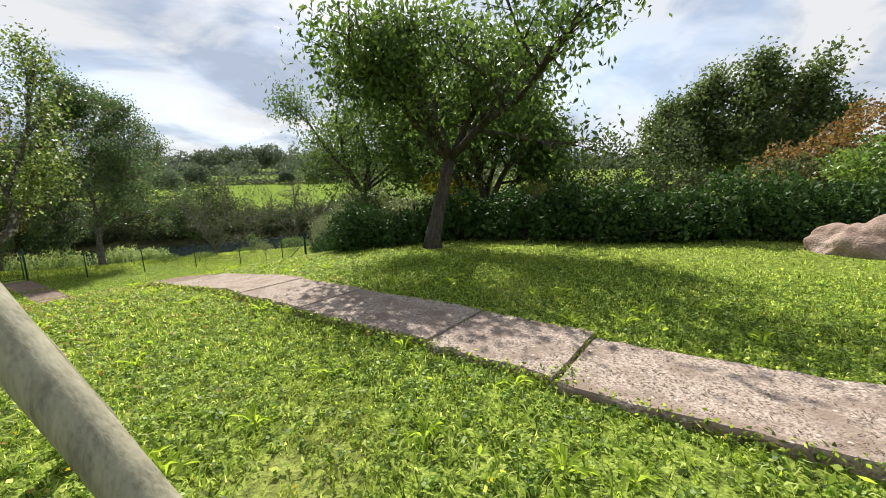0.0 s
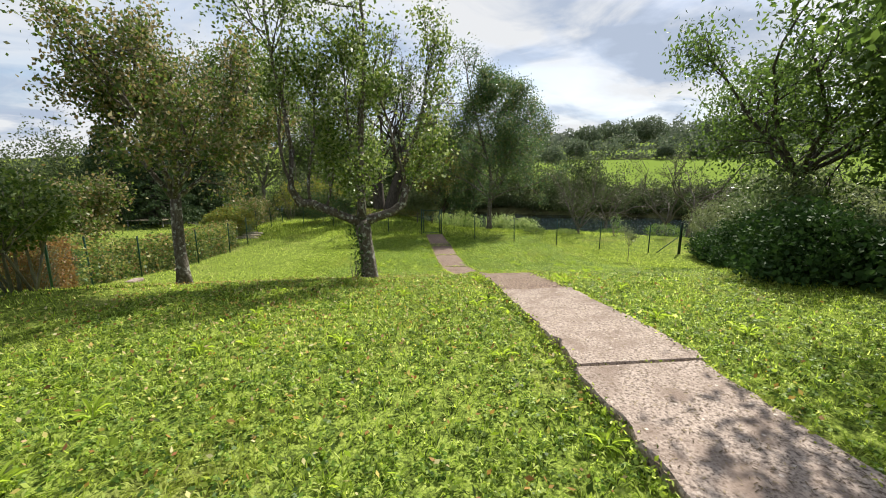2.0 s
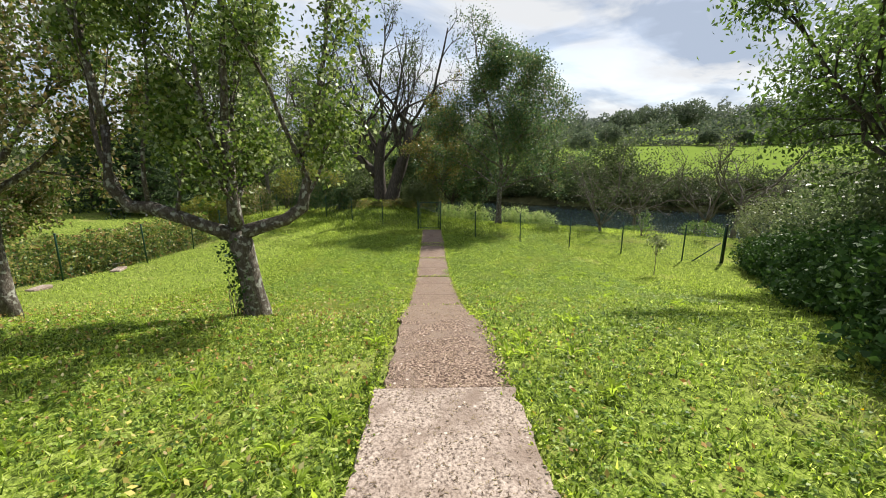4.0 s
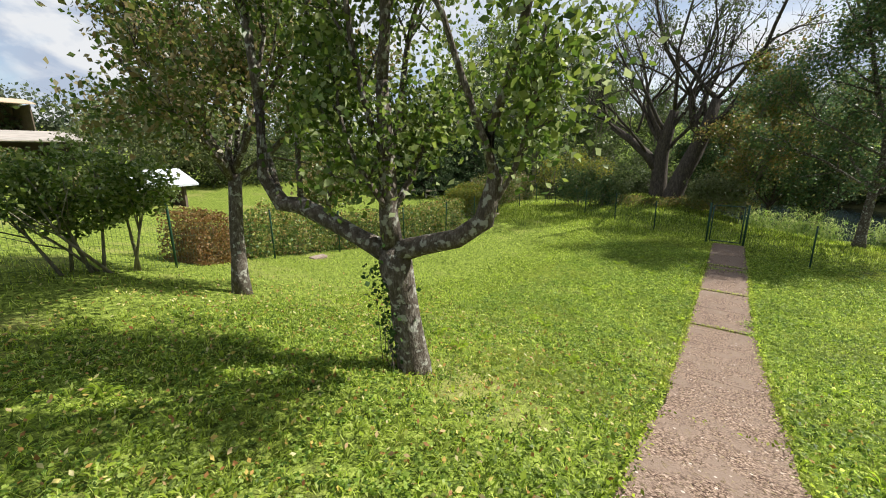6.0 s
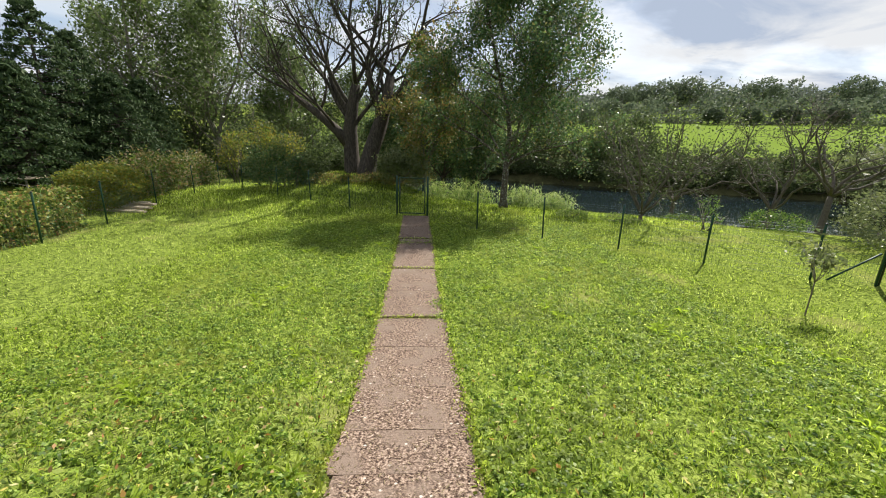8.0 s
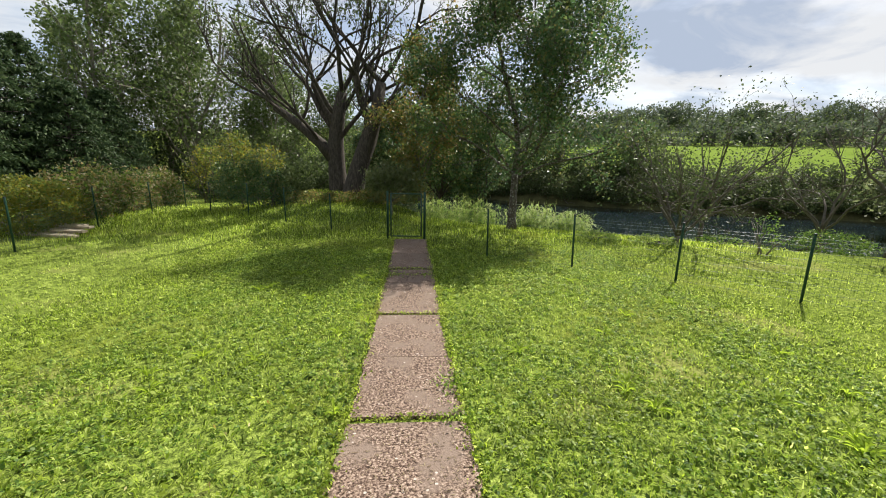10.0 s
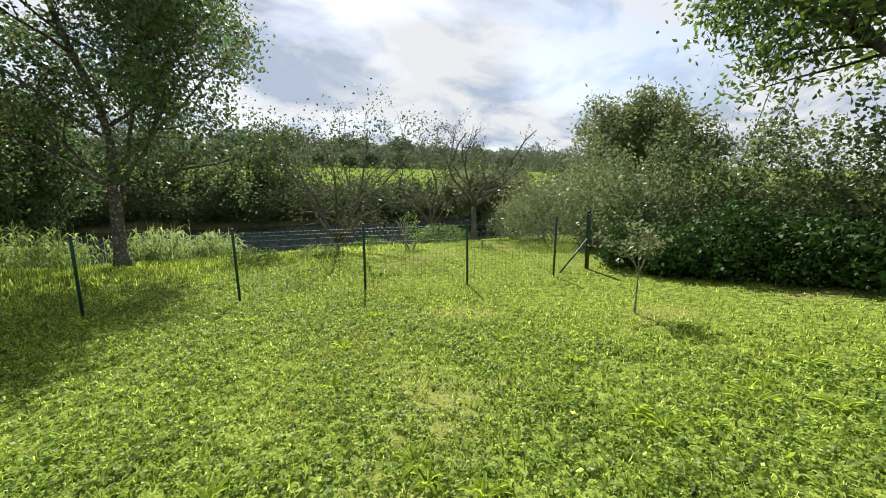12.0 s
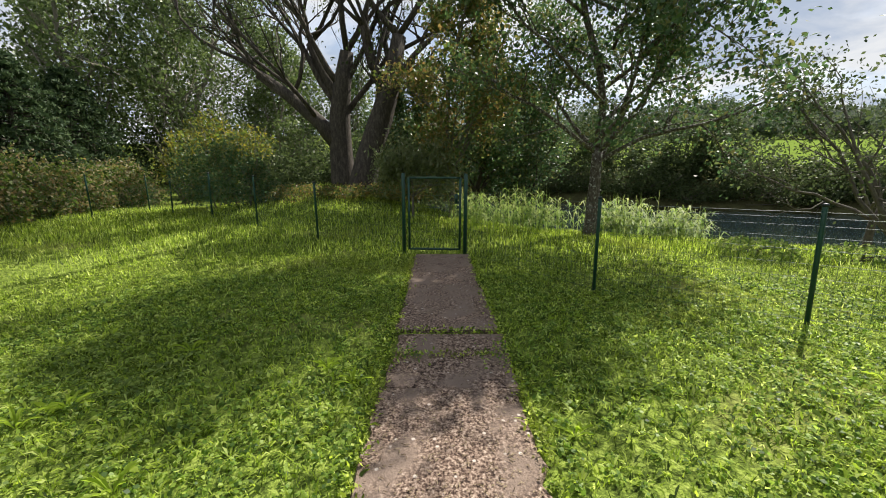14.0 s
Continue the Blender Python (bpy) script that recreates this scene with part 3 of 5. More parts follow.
# ---- trees, shrubs, hedges ----
def tree(name, x, y, seed, label, bark, leaves, leaf_size, count, trunk_h, trunk_r, limb_n, limb_len, limb_r, up=0.8, levels=2, kids=6, ratio=0.55, scatter=0.16,
         lean=(0, 0), group="", lift=0.06, wander=0.16, long=1.6, droop=0.2, spread=0.8, limbs=None, through=True, leader=0.0):
    """A tree whose own limbs are drawn by chance, unless limbs gives them."""
    rng = np.random.default_rng(seed)
    top = np.array([lean[0], lean[1], trunk_h])
    n = 7
    trunk = [top * f + np.array([0.04 * math.sin(3 * f + seed), 0.04 * math.cos(4 * f + seed), 0]) * f * trunk_h * 0.3 for f in np.linspace(0, 1, n)]
    trunk[0] = trunk[0] - np.array([0, 0, 0.15])
    if limbs is None:
        limbs = []
        for i in range(limb_n):
            a = 2 * math.pi * (i + rng.uniform(-0.3, 0.3)) / limb_n
            f = rng.uniform(0.75, 1.0) if leader else 1.0
            s = trunk[-1] * f
            limbs.append((s, (math.cos(a), math.sin(a), up * rng.uniform(0.7, 1.6)), limb_len * rng.uniform(0.75, 1.15), limb_r))
        if leader:
            limbs.append((trunk[-1], (0.05, 0.05, 1), leader, trunk_r * 0.7))
            for i in range(int(leader * 2.2)):
                a = i * 2.4 + rng.uniform(-0.4, 0.4)
                f = (i + 0.5) / (leader * 2.2)
                limbs.append((trunk[-1] + np.array([0.05 * f * leader, 0.05 * f * leader, f * leader * 0.92]), (math.cos(a), math.sin(a), up), limb_len * (1.05 - 0.75 * f), limb_r * (1 - 0.6 * f)))
    lines, twigs = grow(rng, trunk, trunk_r, limbs, levels, kids, ratio, spread, lift, wander)
    t = thing(name, (x, y, gz(x, y)), label, "tree", group)
    flare = trunk_r * (1 + 0.55 * np.exp(-np.arange(n) * 1.6))
    lines[0] = (lines[0][0], np.minimum(flare, trunk_r * 1.5) * np.linspace(1, 0.8, n), 14)
    part("trunk", tubes_mesh("trunk", lines, bark, True, 0.04, rng), t)
    if count:
        part("crown", leaves_mesh("crown", leaf_spots(rng, twigs, count, scatter), leaf_size, leaves, rng, long, droop), t)
    return t


def bush(name, x, y, seed, label, leaves, leaf_size, count, blobs, category="shrub", stems=6, bark=M_TWIG, group="", shell=0.5, long=1.6, z=None, kind=""):
    rng = np.random.default_rng(seed)
    z = gz(x, y) if z is None else z
    t = thing(name, (x, y, z), label, category, group, kind)
    lines = []
    for i in range(stems):
        c, r = blobs[i % len(blobs)]
        end = np.array(c) + rng.normal(size=3) * np.array(r) * 0.45
        foot = np.array([c[0] * 0.7 + rng.normal() * 0.08, c[1] * 0.7 + rng.normal() * 0.08, 0.0])
        foot[2] = gz(x + foot[0], y + foot[1]) - z - 0.06
        mid = (foot + end) / 2 + rng.normal(size=3) * 0.08 * np.array(r)
        lines.append(([foot, mid, end], (0.03, 0.02, 0.008), 5))
        for _ in range(3):
            e2 = end + rng.normal(size=3) * np.array(r) * 0.4
            lines.append(([mid, (mid + e2) / 2 + rng.normal(size=3) * 0.05, e2], (0.014, 0.01, 0.004), 3))
    if lines:
        part("branchwork", tubes_mesh("branchwork", lines, bark), t)
    part("foliage", leaves_mesh("foliage", blob_spots(rng, count, blobs, shell), leaf_size, leaves, rng, long), t)
    return t


def hedge_along(name, pts, seed, label, leaves, leaf_size, per_m, width, top, category="hedge", jag=0.12, step=0.6, boxy=False):
    """A hedge along a line on the ground. top: its height, or the level of its top as a function of place."""
    rng = np.random.default_rng(seed)
    blobs, x0, y0 = [], pts[0][0], pts[0][1]
    z0 = gz(x0, y0)
    total = 0.0
    for (ax, ay), (bx, by) in zip(pts[:-1], pts[1:]):
        L = math.hypot(bx - ax, by - ay)
        total += L
        for k in range(max(1, int(L / step))):
            f = (k + 0.5) / max(1, int(L / step))
            x, y = ax + (bx - ax) * f, ay + (by - ay) * f
            g = gz(x, y)
            h = top(x, y) - g if callable(top) else top
            h *= 1 + rng.normal() * jag
            blobs.append(((x - x0 + rng.normal() * 0.1, y - y0 + rng.normal() * 0.1, g - z0 + h * 0.5), (step * 0.95, width * 0.5, h * 0.54)))
            blobs.append(((x - x0 + rng.normal() * 0.15, y - y0 + rng.normal() * 0.15, g - z0 + h * 0.22), (step * 0.95, width * 0.55, h * 0.3)))
    if boxy:
        n = int(per_m * total)
        seg = rng.integers(0, len(pts) - 1, n)
        P, f = np.array(pts), rng.random((n, 1))
        c = P[seg] + (P[seg + 1] - P[seg]) * f
        nor = P[seg + 1] - P[seg]
        nor = np.stack([-nor[:, 1], nor[:, 0]], axis=1) / np.linalg.norm(nor, axis=1)[:, None]
        u, w = np.clip(rng.normal(size=n) * 0.75, -1, 1), np.clip(rng.normal(0.35, 0.45, size=n), 0.02, 1)
        lump = 1 + 0.07 * np.sin(c[:, 0] * 4) + 0.05 * np.sin(c[:, 0] * 9 + c[:, 1] * 5)
        c = c + nor * (u * width * 0.5 * lump)[:, None] + rng.normal(size=(n, 2)) * 0.03
        z = ground_z(c[:, 0], c[:, 1]) + w * top * lump + rng.normal(size=n) * 0.03
        t = bush(name, x0, y0, seed + 1, label, leaves, leaf_size, 10, blobs, category, stems=min(60, int(total * 3)), shell=0.35, z=z0)
        t.children[-1].data = leaves_mesh("foliage", np.stack([c[:, 0] - x0, c[:, 1] - y0, z - z0], axis=1), leaf_size, leaves, rng)
        return t
    return bush(name, x0, y0, seed + 1, label, leaves, leaf_size, int(per_m * total), blobs, category, stems=min(60, int(total * 2)), shell=0.35, z=z0)


def build_pear_trees():
    c = lambda a: math.cos(radians(a))
    s = lambda a: math.sin(radians(a))
    # the near tree: low limbs that leave level and turn up like a candlestick
    rng = np.random.default_rng(21)
    x, y = -10.9, 0.72
    t = thing("pear_tree", (x, y, gz(x, y)), "old pear tree with lichened bark, candelabra limbs and some ivy", "tree", "fruit trees on the lawn")
    fork = np.array([0.14, -0.10, 1.28])
    trunk = [(0.0, 0.0, -0.15), (0.0, 0.0, 0.1), (0.03, -0.02, 0.4), (0.07, -0.05, 0.8), (0.11, -0.08, 1.1), tuple(fork)]
    lines = [(np.array(trunk), (0.19, 0.165, 0.145, 0.135, 0.155, 0.13), 16)]
    side = np.array([-0.30, 0.954, 0.0])
    limbs = []
    # a level limb that turns up, to one side
    a1 = [fork + (0, 0, -0.06), fork + side * 0.3 + (0, 0, 0.03), fork + side * 0.62 + (0, 0, 0.12), fork + side * 0.85 + (0, 0, 0.28), fork + side * 0.93 + (0, 0, 0.62), fork + side * 0.88 + (0, 0, 1.0)]
    lines.append((np.array(a1), (0.11, 0.09, 0.085, 0.09, 0.065, 0.05), 10))
    limbs += [(a1[-1], side * 0.2 + (0, 0, 1), 2.5, 0.045), (a1[3], side * 0.6 + (0, 0, 0.8), 1.5, 0.025), (a1[4], -side * 0.3 + (0.2, 0, 1), 2.2, 0.035)]
    a2 = [fork + (0, 0, -0.08), fork - side * 0.32 + (0, 0, 0.06), fork - side * 0.66 + (0, 0, 0.22), fork - side * 0.95 + (0, 0, 0.34), fork - side * 1.12 + (0.05, 0, 0.36), fork - side * 1.25 + (0.1, 0, 0.62), fork - side * 1.18 + (0.12, 0, 1.3)]
    lines.append((np.array(a2), (0.11, 0.085, 0.08, 0.085, 0.085, 0.06, 0.05), 10))
    limbs += [(a2[-1], -side * 0.25 + (0, 0, 1), 2.6, 0.045), (a2[4], -side * 0.5 + (-0.3, 0, 1), 2.3, 0.035), (a2[3], (0.3, 0.1, 1), 2.3, 0.03), (a2[2], (0, 0.1, 1), 1.5, 0.028)]
    a3 = [fork, fork + (0.05, 0.02, 0.3), fork + (0.03, 0.0, 0.75), fork + (0.1, 0.05, 1.4)]
    lines.append((np.array(a3), (0.10, 0.085, 0.075, 0.05), 10))
    limbs += [(a3[-1], (0.1, 0.2, 1), 2.6, 0.05), (a3[2], (0.4, -0.3, 1.1), 2.2, 0.035), (a3[2], (-0.5, 0.2, 1.1), 2.3, 0.035), (a3[1], (0.9, 0.1, 0.7), 1.2, 0.03), (a3[1], (-0.9, -0.1, 0.6), 1.4, 0.04)]
    more, twigs = grow(rng, [fork, fork + (0, 0, 0.1)], 0.06, limbs, 2, 7, 0.5, 0.75, 0.10, 0.12, 7)
    part("trunk", tubes_mesh("trunk", lines + more, M_BARK, True, 0.05, rng), t)
    low = [q for q in twigs if q[0][-1][2] > 1.35]
    part("crown", leaves_mesh("crown", leaf_spots(rng, low, 23000, 0.15), 0.043, M_PEAR, rng, 1.5, 0.3), t)
    ivy = [(np.array([0.14 * k / 10 + 0.17 * math.cos(a), -0.10 * k / 10 + 0.17 * math.sin(a), 0.1 + k * 0.12]) + rng.normal(size=3) * (0.04 + 0.005 * k)) for k in range(10) for a in rng.normal(-1.3, 0.7, 45)]
    shoots = []
    for i in range(16):
        a, h = rng.normal(-1.4, 0.5), rng.uniform(0.35, 0.8)
        f = np.array([0.24 * math.cos(a), 0.24 * math.sin(a), -0.05]) + rng.normal(size=3) * (0.05, 0.05, 0)
        shoots.append(([f, f + (rng.normal() * 0.03, rng.normal() * 0.03, h * 0.5), f + (rng.normal() * 0.05, rng.normal() * 0.05, h)], (0.006, 0.005, 0.002), 4))
    part("sucker_shoots", tubes_mesh("sucker_shoots", shoots, M_TWIG), t)
    part("ivy", leaves_mesh("ivy", np.array(ivy), 0.04, M_LAUREL, rng, 1.2), t)
    ring = [(np.array([-0.12, -0.06, 1.85 - 0.12 * (i % 2)]), (c(i * 45 + 12), s(i * 45 + 12), 1.05 if i % 2 else 1.9), 2.35 if i % 2 else 2.9, 0.055) for i in range(8)]
    tree("pear_tree", -11.15, -3.05, 33, "slim pear tree with leaves turning rusty and a lichened trunk", M_BARK, M_PEAR2, 0.046, 27000, 1.85, 0.115, 7, 2.75, 0.06, up=1.55, levels=2, kids=7, ratio=0.52,
         scatter=0.17, limbs=ring, lean=(-0.12, -0.06), group="fruit trees on the lawn", lift=0.09)


build_pear_trees()

tree("walnut_tree", -5.86, 7.66, 41, "wide walnut tree with drooping compound leaves over the lawn", M_BARK_DARK, M_WALNUT, 0.062, 19500, 2.1, 0.17, 9, 3.7, 0.1, up=0.85, levels=2, kids=8,
     ratio=0.55, scatter=0.28, droop=0.8, long=2.3, lift=0.04, lean=(0.3, 0.5))
tree("young_walnut_tree", -13.6, 12.9, 42, "young spreading walnut tree with pale green leaves beside the hedge", M_BARK_DARK, M_WALNUT, 0.062, 18000, 2.7, 0.14, 9, 4.2, 0.07, up=0.75, levels=2, kids=7,
     ratio=0.55, scatter=0.3, droop=0.7, long=2.2, lift=0.03)
tree("old_multi_stem_tree", -8.8, 15.5, 43, "spreading dark tree with several crooked stems behind the hedge", M_BARK_DARK, M_WALNUT, 0.11, 25000, 0.5, 0.25, 7, 5.8, 0.16, up=0.9, levels=2, kids=6, scatter=0.35)
tree("ash_tree", -29.2, 7.1, 47, "slender ash tree in full leaf on the river bank", M_BARK, M_HORNBEAM, 0.070, 50000, 2.3, 0.16, 5, 4.6, 0.06, up=0.55, levels=2, kids=8, ratio=0.5, scatter=0.26,
     lift=0.05, leader=7.4)
tree("young_tree", -31.6, 3.45, 49, "thin young tree with sparse leaves behind the gate", M_TWIG, M_GOLD_DULL, 0.08, 12000, 1.9, 0.09, 5, 2.5, 0.035, up=0.9, levels=2, kids=5, scatter=0.2, leader=5.4)
tree("young_willow", -30.2, 2.3, 50, "young willow with hanging pale leaves", M_TWIG, M_WILLOW, 0.05, 3600, 0.6, 0.04, 5, 1.5, 0.02, up=1.2, levels=2, kids=5, scatter=0.2, long=3.0, droop=1.0)


def dead_willow():
    """Two thick forked trunks side by side; each part of a trunk is given as a line, its thin wood by chance."""
    rng = np.random.default_rng(61)
    x, y = -33.0, 0.0
    t = thing("dead_willow", (x, y, gz(x, y)), "huge half-dead willow with thick forked dark trunks and bare branches", "tree")
    stems = [
        ([(-0.5, -0.45, -0.4), (-0.5, -0.45, 0.2), (-0.55, -0.5, 1.2), (-0.5, -0.5, 2.3), (-0.4, -0.35, 3.4), (-0.3, -0.1, 4.6)], (0.62, 0.47, 0.40, 0.38, 0.30, 0.22)),
        ([(-0.5, -0.55, 1.5), (-0.45, -1.2, 2.3), (-0.4, -2.1, 3.1), (-0.5, -3.2, 3.9)], (0.30, 0.25, 0.21, 0.16)),
        ([(0.3, 0.35, -0.4), (0.3, 0.4, 0.2), (0.25, 0.65, 1.2), (0.15, 1.05, 2.4), (0.1, 1.45, 3.6), (0.0, 1.7, 5.0)], (0.66, 0.50, 0.42, 0.38, 0.31, 0.22)),
        ([(-0.5, -0.45, 3.0), (-0.7, -1.0, 3.9), (-0.9, -1.5, 5.0)], (0.22, 0.18, 0.14)),
        ([(0.1, 1.3, 3.1), (0.2, 0.8, 4.2), (0.3, 0.6, 5.2)], (0.2, 0.17, 0.13)),
    ]
    lines, limbs = [], []
    for pts, radii in stems:
        p = np.array(pts)
        lines.append((p, radii, 14))
        for k in range(6):
            q = p[-1 - (k % 3)] if k % 3 < len(p) - 1 else p[-1]
            a = rng.uniform(0, 6.28)
            d = unit(p[-1] - p[-2])
            limbs.append((q, d + np.array([math.cos(a) * 0.6, math.sin(a) * 1.1, 0.3]), rng.uniform(3.6, 6.6), radii[-1] * 0.5))
    more, twigs = grow(rng, [(-0.4, -0.4, 0), (-0.4, -0.4, 0.4)], 0.2, limbs, 3, 5, 0.5, 0.7, 0.10, 0.19, 8)
    part("trunk", tubes_mesh("trunk", lines + more, M_BARK_DARK, True, 0.05, rng), t)
    low = [q for q in twigs if rng.random() < 0.3 or q[0][-1][2] < 4.2]
    part("crown", leaves_mesh("crown", leaf_spots(rng, low, 5500, 0.22), 0.075, M_THICKET, rng, 2.2, 0.5), t)


dead_willow()

for i, (x, y, h) in enumerate([(-43.0, -12.0, 13.0), (-46.5, -15.5, 14.5), (-40.0, -15.0, 13.0), (-50.5, -11.0, 14.0), (-55.0, -18.0, 15.0), (-46.0, -21.0, 12.0), (-52.0, -8.0, 12.0)]):
    tree("poplar", x, y, 70 + i, ("tall grey-barked poplar with shimmering leaves", "tall poplar in the row behind the garden")[i % 2], M_BARK_PALE, M_POPLAR, 0.135, 7200, 2.4, 0.2, 5, 4.2, 0.06, up=1.1, levels=2, kids=5,
         ratio=0.5, scatter=0.45, group="poplars", leader=h - 3.0, spread=0.8)
for i, (x, y, h) in enumerate([(-3.6, 30.0, 6.8), (-1.6, 31.0, 8.4), (0.8, 30.0, 9.0), (3.2, 31.0, 7.6)]):
    tree("poplar", x, y, 80 + i, "poplar in a close clump beyond the hedge", M_BARK_PALE, M_POPLAR, 0.14, 11000, 1.2, 0.16, 5, 2.8, 0.05, up=1.3, levels=2, kids=5, ratio=0.5, scatter=0.4, group="poplars", leader=h - 2.4, spread=0.8)
hedge_along("woodland_understorey", [(-40.0, -8.5), (-50.0, -7.0), (-58.0, -4.0)], 68, "dark undergrowth under the trees", M_THICKET, 0.13, 900, 3.0, 2.6, "thicket", 0.3, 1.4)
hedge_along("woodland_understorey", [(-33.0, -17.0), (-42.0, -16.5), (-54.0, -15.0)], 69, "dark undergrowth under the trees", M_THICKET, 0.13, 900, 3.0, 4.2, "thicket", 0.3, 1.6)


hedge_along("woodland_understorey", [(-39.0, -9.5), (-38.0, -5.5), (-38.0, -2.0), (-38.5, 3.0)], 66, "dark undergrowth behind the old willow", M_THICKET, 0.10, 1500, 2.2, 3.0, "thicket", 0.3, 1.2)
for i, (x, y, h) in enumerate([(-35.6, 4.6, 7.8), (-37.6, 1.6, 7.0), (-37.0, 6.8, 7.4)]):
    tree("bank_alder", x, y, 360 + i, "dark leafy alder on the river bank behind the gate", M_BARK_DARK, M_HORNBEAM, 0.085, 15000, 1.4, 0.13, 5, 2.6, 0.05, up=0.9, levels=2, kids=6, ratio=0.5, scatter=0.25, group="alders", leader=h - 2.4)
for i, (x, y, h) in enumerate([(-47.5, -8.2, 11.5), (-52.0, -4.0, 11.0)]):
    tree("poplar", x, y, 370 + i, "tall grey-barked poplar with shimmering leaves", M_BARK_PALE, M_POPLAR, 0.13, 7000, 2.4, 0.17, 5, 3.4, 0.06, up=1.1, levels=2, kids=5, ratio=0.5, scatter=0.4, group="poplars", leader=h - 3.0, spread=0.8)


def conifer(x, y, h, r, seed):
    rng = np.random.default_rng(seed)
    t = thing("conifer", (x, y, gz(x, y)), "dark dense conifer behind the fence", "tree", "conifers")
    lines, spots = [([(0, 0, -0.1), (0, 0, h * 0.5), (0, 0, h)], (0.14, 0.09, 0.02), 8)], []
    for i in range(110):
        f = i / 110
        a, z = i * 2.4, 0.3 + f * (h - 0.4)
        L = r * (1 - f) ** 0.75 * rng.uniform(0.75, 1.15) + 0.1
        e = np.array([math.cos(a) * L, math.sin(a) * L, z - 0.12 * L])
        m = np.array([math.cos(a) * L * 0.5, math.sin(a) * L * 0.5, z + 0.05])
        lines.append(([(0, 0, z), m, e], (0.03, 0.02, 0.006), 3))
        g = rng.uniform(0.25, 1.05, (95, 1))
        spots.append(m * (1 - g) + e * g + rng.normal(size=(95, 3)) * (0.15, 0.15, 0.07) * (0.6 + L * 0.35))
    part("trunk", tubes_mesh("trunk", lines, M_BARK_DARK), t)
    part("crown", leaves_mesh("crown", np.concatenate(spots), 0.075, M_CONIFER, rng, 2.8, 0.5), t)


for i, (x, y, h, r) in enumerate([(-32.6, -15.0, 8.3, 2.9), (-34.6, -14.9, 7.4, 2.5), (-34.6, -13.2, 5.6, 2.6), (-30.6, -14.6, 5.4, 2.4), (-37.5, -13.6, 5.6, 2.6), (-31.2, -17.5, 6.2, 2.6)]):
    conifer(x, y, h, r, 91 + 300 * i)
tree("olive_leaved_tree", -19.5, -11.5, 95, "rounded garden tree with grey-green leaves", M_BARK_DARK, M_PEAR2, 0.08, 12000, 1.0, 0.12, 7, 2.0, 0.06, up=1.0, levels=2, kids=7, scatter=0.25)

def build_logs():
    rng = np.random.default_rng(99)
    for a, b, r in (((-50.0, -16.8, 0.15), (-49.2, -14.6, 1.0), 0.14), ((-49.6, -15.9, 0.1), (-50.6, -14.2, 0.5), 0.12), ((-50.2, -15.0, 0.12), (-49.0, -17.2, 0.35), 0.12)):
        o = np.array([a[0], a[1], gz(a[0], a[1])])
        pts = [np.array([(b[0] - a[0]) * f, (b[1] - a[1]) * f, a[2] + (b[2] - a[2]) * f]) + rng.normal(size=3) * 0.02 for f in np.linspace(0, 1, 6)]
        pts[0][2] = 0.0
        thing("fallen_log", tuple(o), "pale barkless log lying under the poplars", "log", "fallen logs", "", tubes_mesh("fallen_log", [(pts, np.linspace(r, r * 0.7, 6), 9)], M_BARK_PALE))


build_logs()

# the river bank
tree("bank_shrub_tree", -26.3, 12.05, 101, "shrubby alder with sparse leaves at the water's edge", M_TWIG, M_THICKET, 0.055, 3600, 0.3, 0.09, 7, 3.5, 0.05, up=1.7, levels=2, kids=6, scatter=0.25)
tree("bare_twisted_tree", -25.0, 18.3, 103, "crooked bare tree with only a few leaves", M_TWIG, M_THICKET, 0.05, 900, 1.4, 0.12, 6, 4.2, 0.06, up=1.1, levels=3, kids=6, scatter=0.1, wander=0.3, lean=(-0.2, 0.3))
tree("bare_twisted_tree", -30.5, 16.0, 104, "crooked bare tree with only a few leaves", M_TWIG, M_THICKET, 0.05, 1100, 1.0, 0.11, 6, 3.8, 0.055, up=1.3, levels=3, kids=6, scatter=0.1, wander=0.28)
tree("bare_twisted_tree", -27.6, 18.6, 102, "crooked bare tree with only a few leaves", M_TWIG, M_THICKET, 0.05, 1300, 0.8, 0.10, 6, 3.9, 0.05, up=1.4, levels=3, kids=5, scatter=0.1, wander=0.26)
tree("pollard_willow", -21.6, 33.0, 105, "big rounded willow turning yellow-green", M_BARK_DARK, M_WILLOW, 0.12, 30000, 2.6, 0.3, 9, 4.9, 0.12, up=1.2, levels=2, kids=7, scatter=0.45, long=2.4)
tree("pollard_willow", -32.0, 30.0, 106, "rounded willow beside the river", M_BARK_DARK, M_WILLOW, 0.13, 14000, 1.5, 0.25, 8, 3.2, 0.1, up=1.0, levels=2, kids=7, scatter=0.4, long=2.4)
bush("bank_bush", -21.4, 17.2, 107, "leafy shrubs beyond the end of the fence", M_WILLOW, 0.05, 12000, [((0, 0, 1.0), (1.5, 1.5, 1.2)), ((1.8, 0.8, 1.3), (1.5, 1.5, 1.6)), ((-1.6, 0.9, 0.6), (1.0, 1.1, 0.8))])
bush("bank_bush", -27.5, 14.6, 108, "low bright scrub on the river bank", M_HEDGE, 0.05, 3000, [((0, 0, 0.1), (0.9, 0.8, 0.3)), ((1.3, 3, 0.3), (1.2, 1.2, 0.5))])
bush("bank_sapling", -24.3, 13.3, 118, "small leafy sapling on the bank beyond the fence", M_HEDGE, 0.05, 220, [((0, 0, 0.9), (0.4, 0.35, 0.4)), ((0.2, 0.1, 0.5), (0.35, 0.35, 0.3))], "sapling", 3, M_BARK_PALE, shell=0.2)
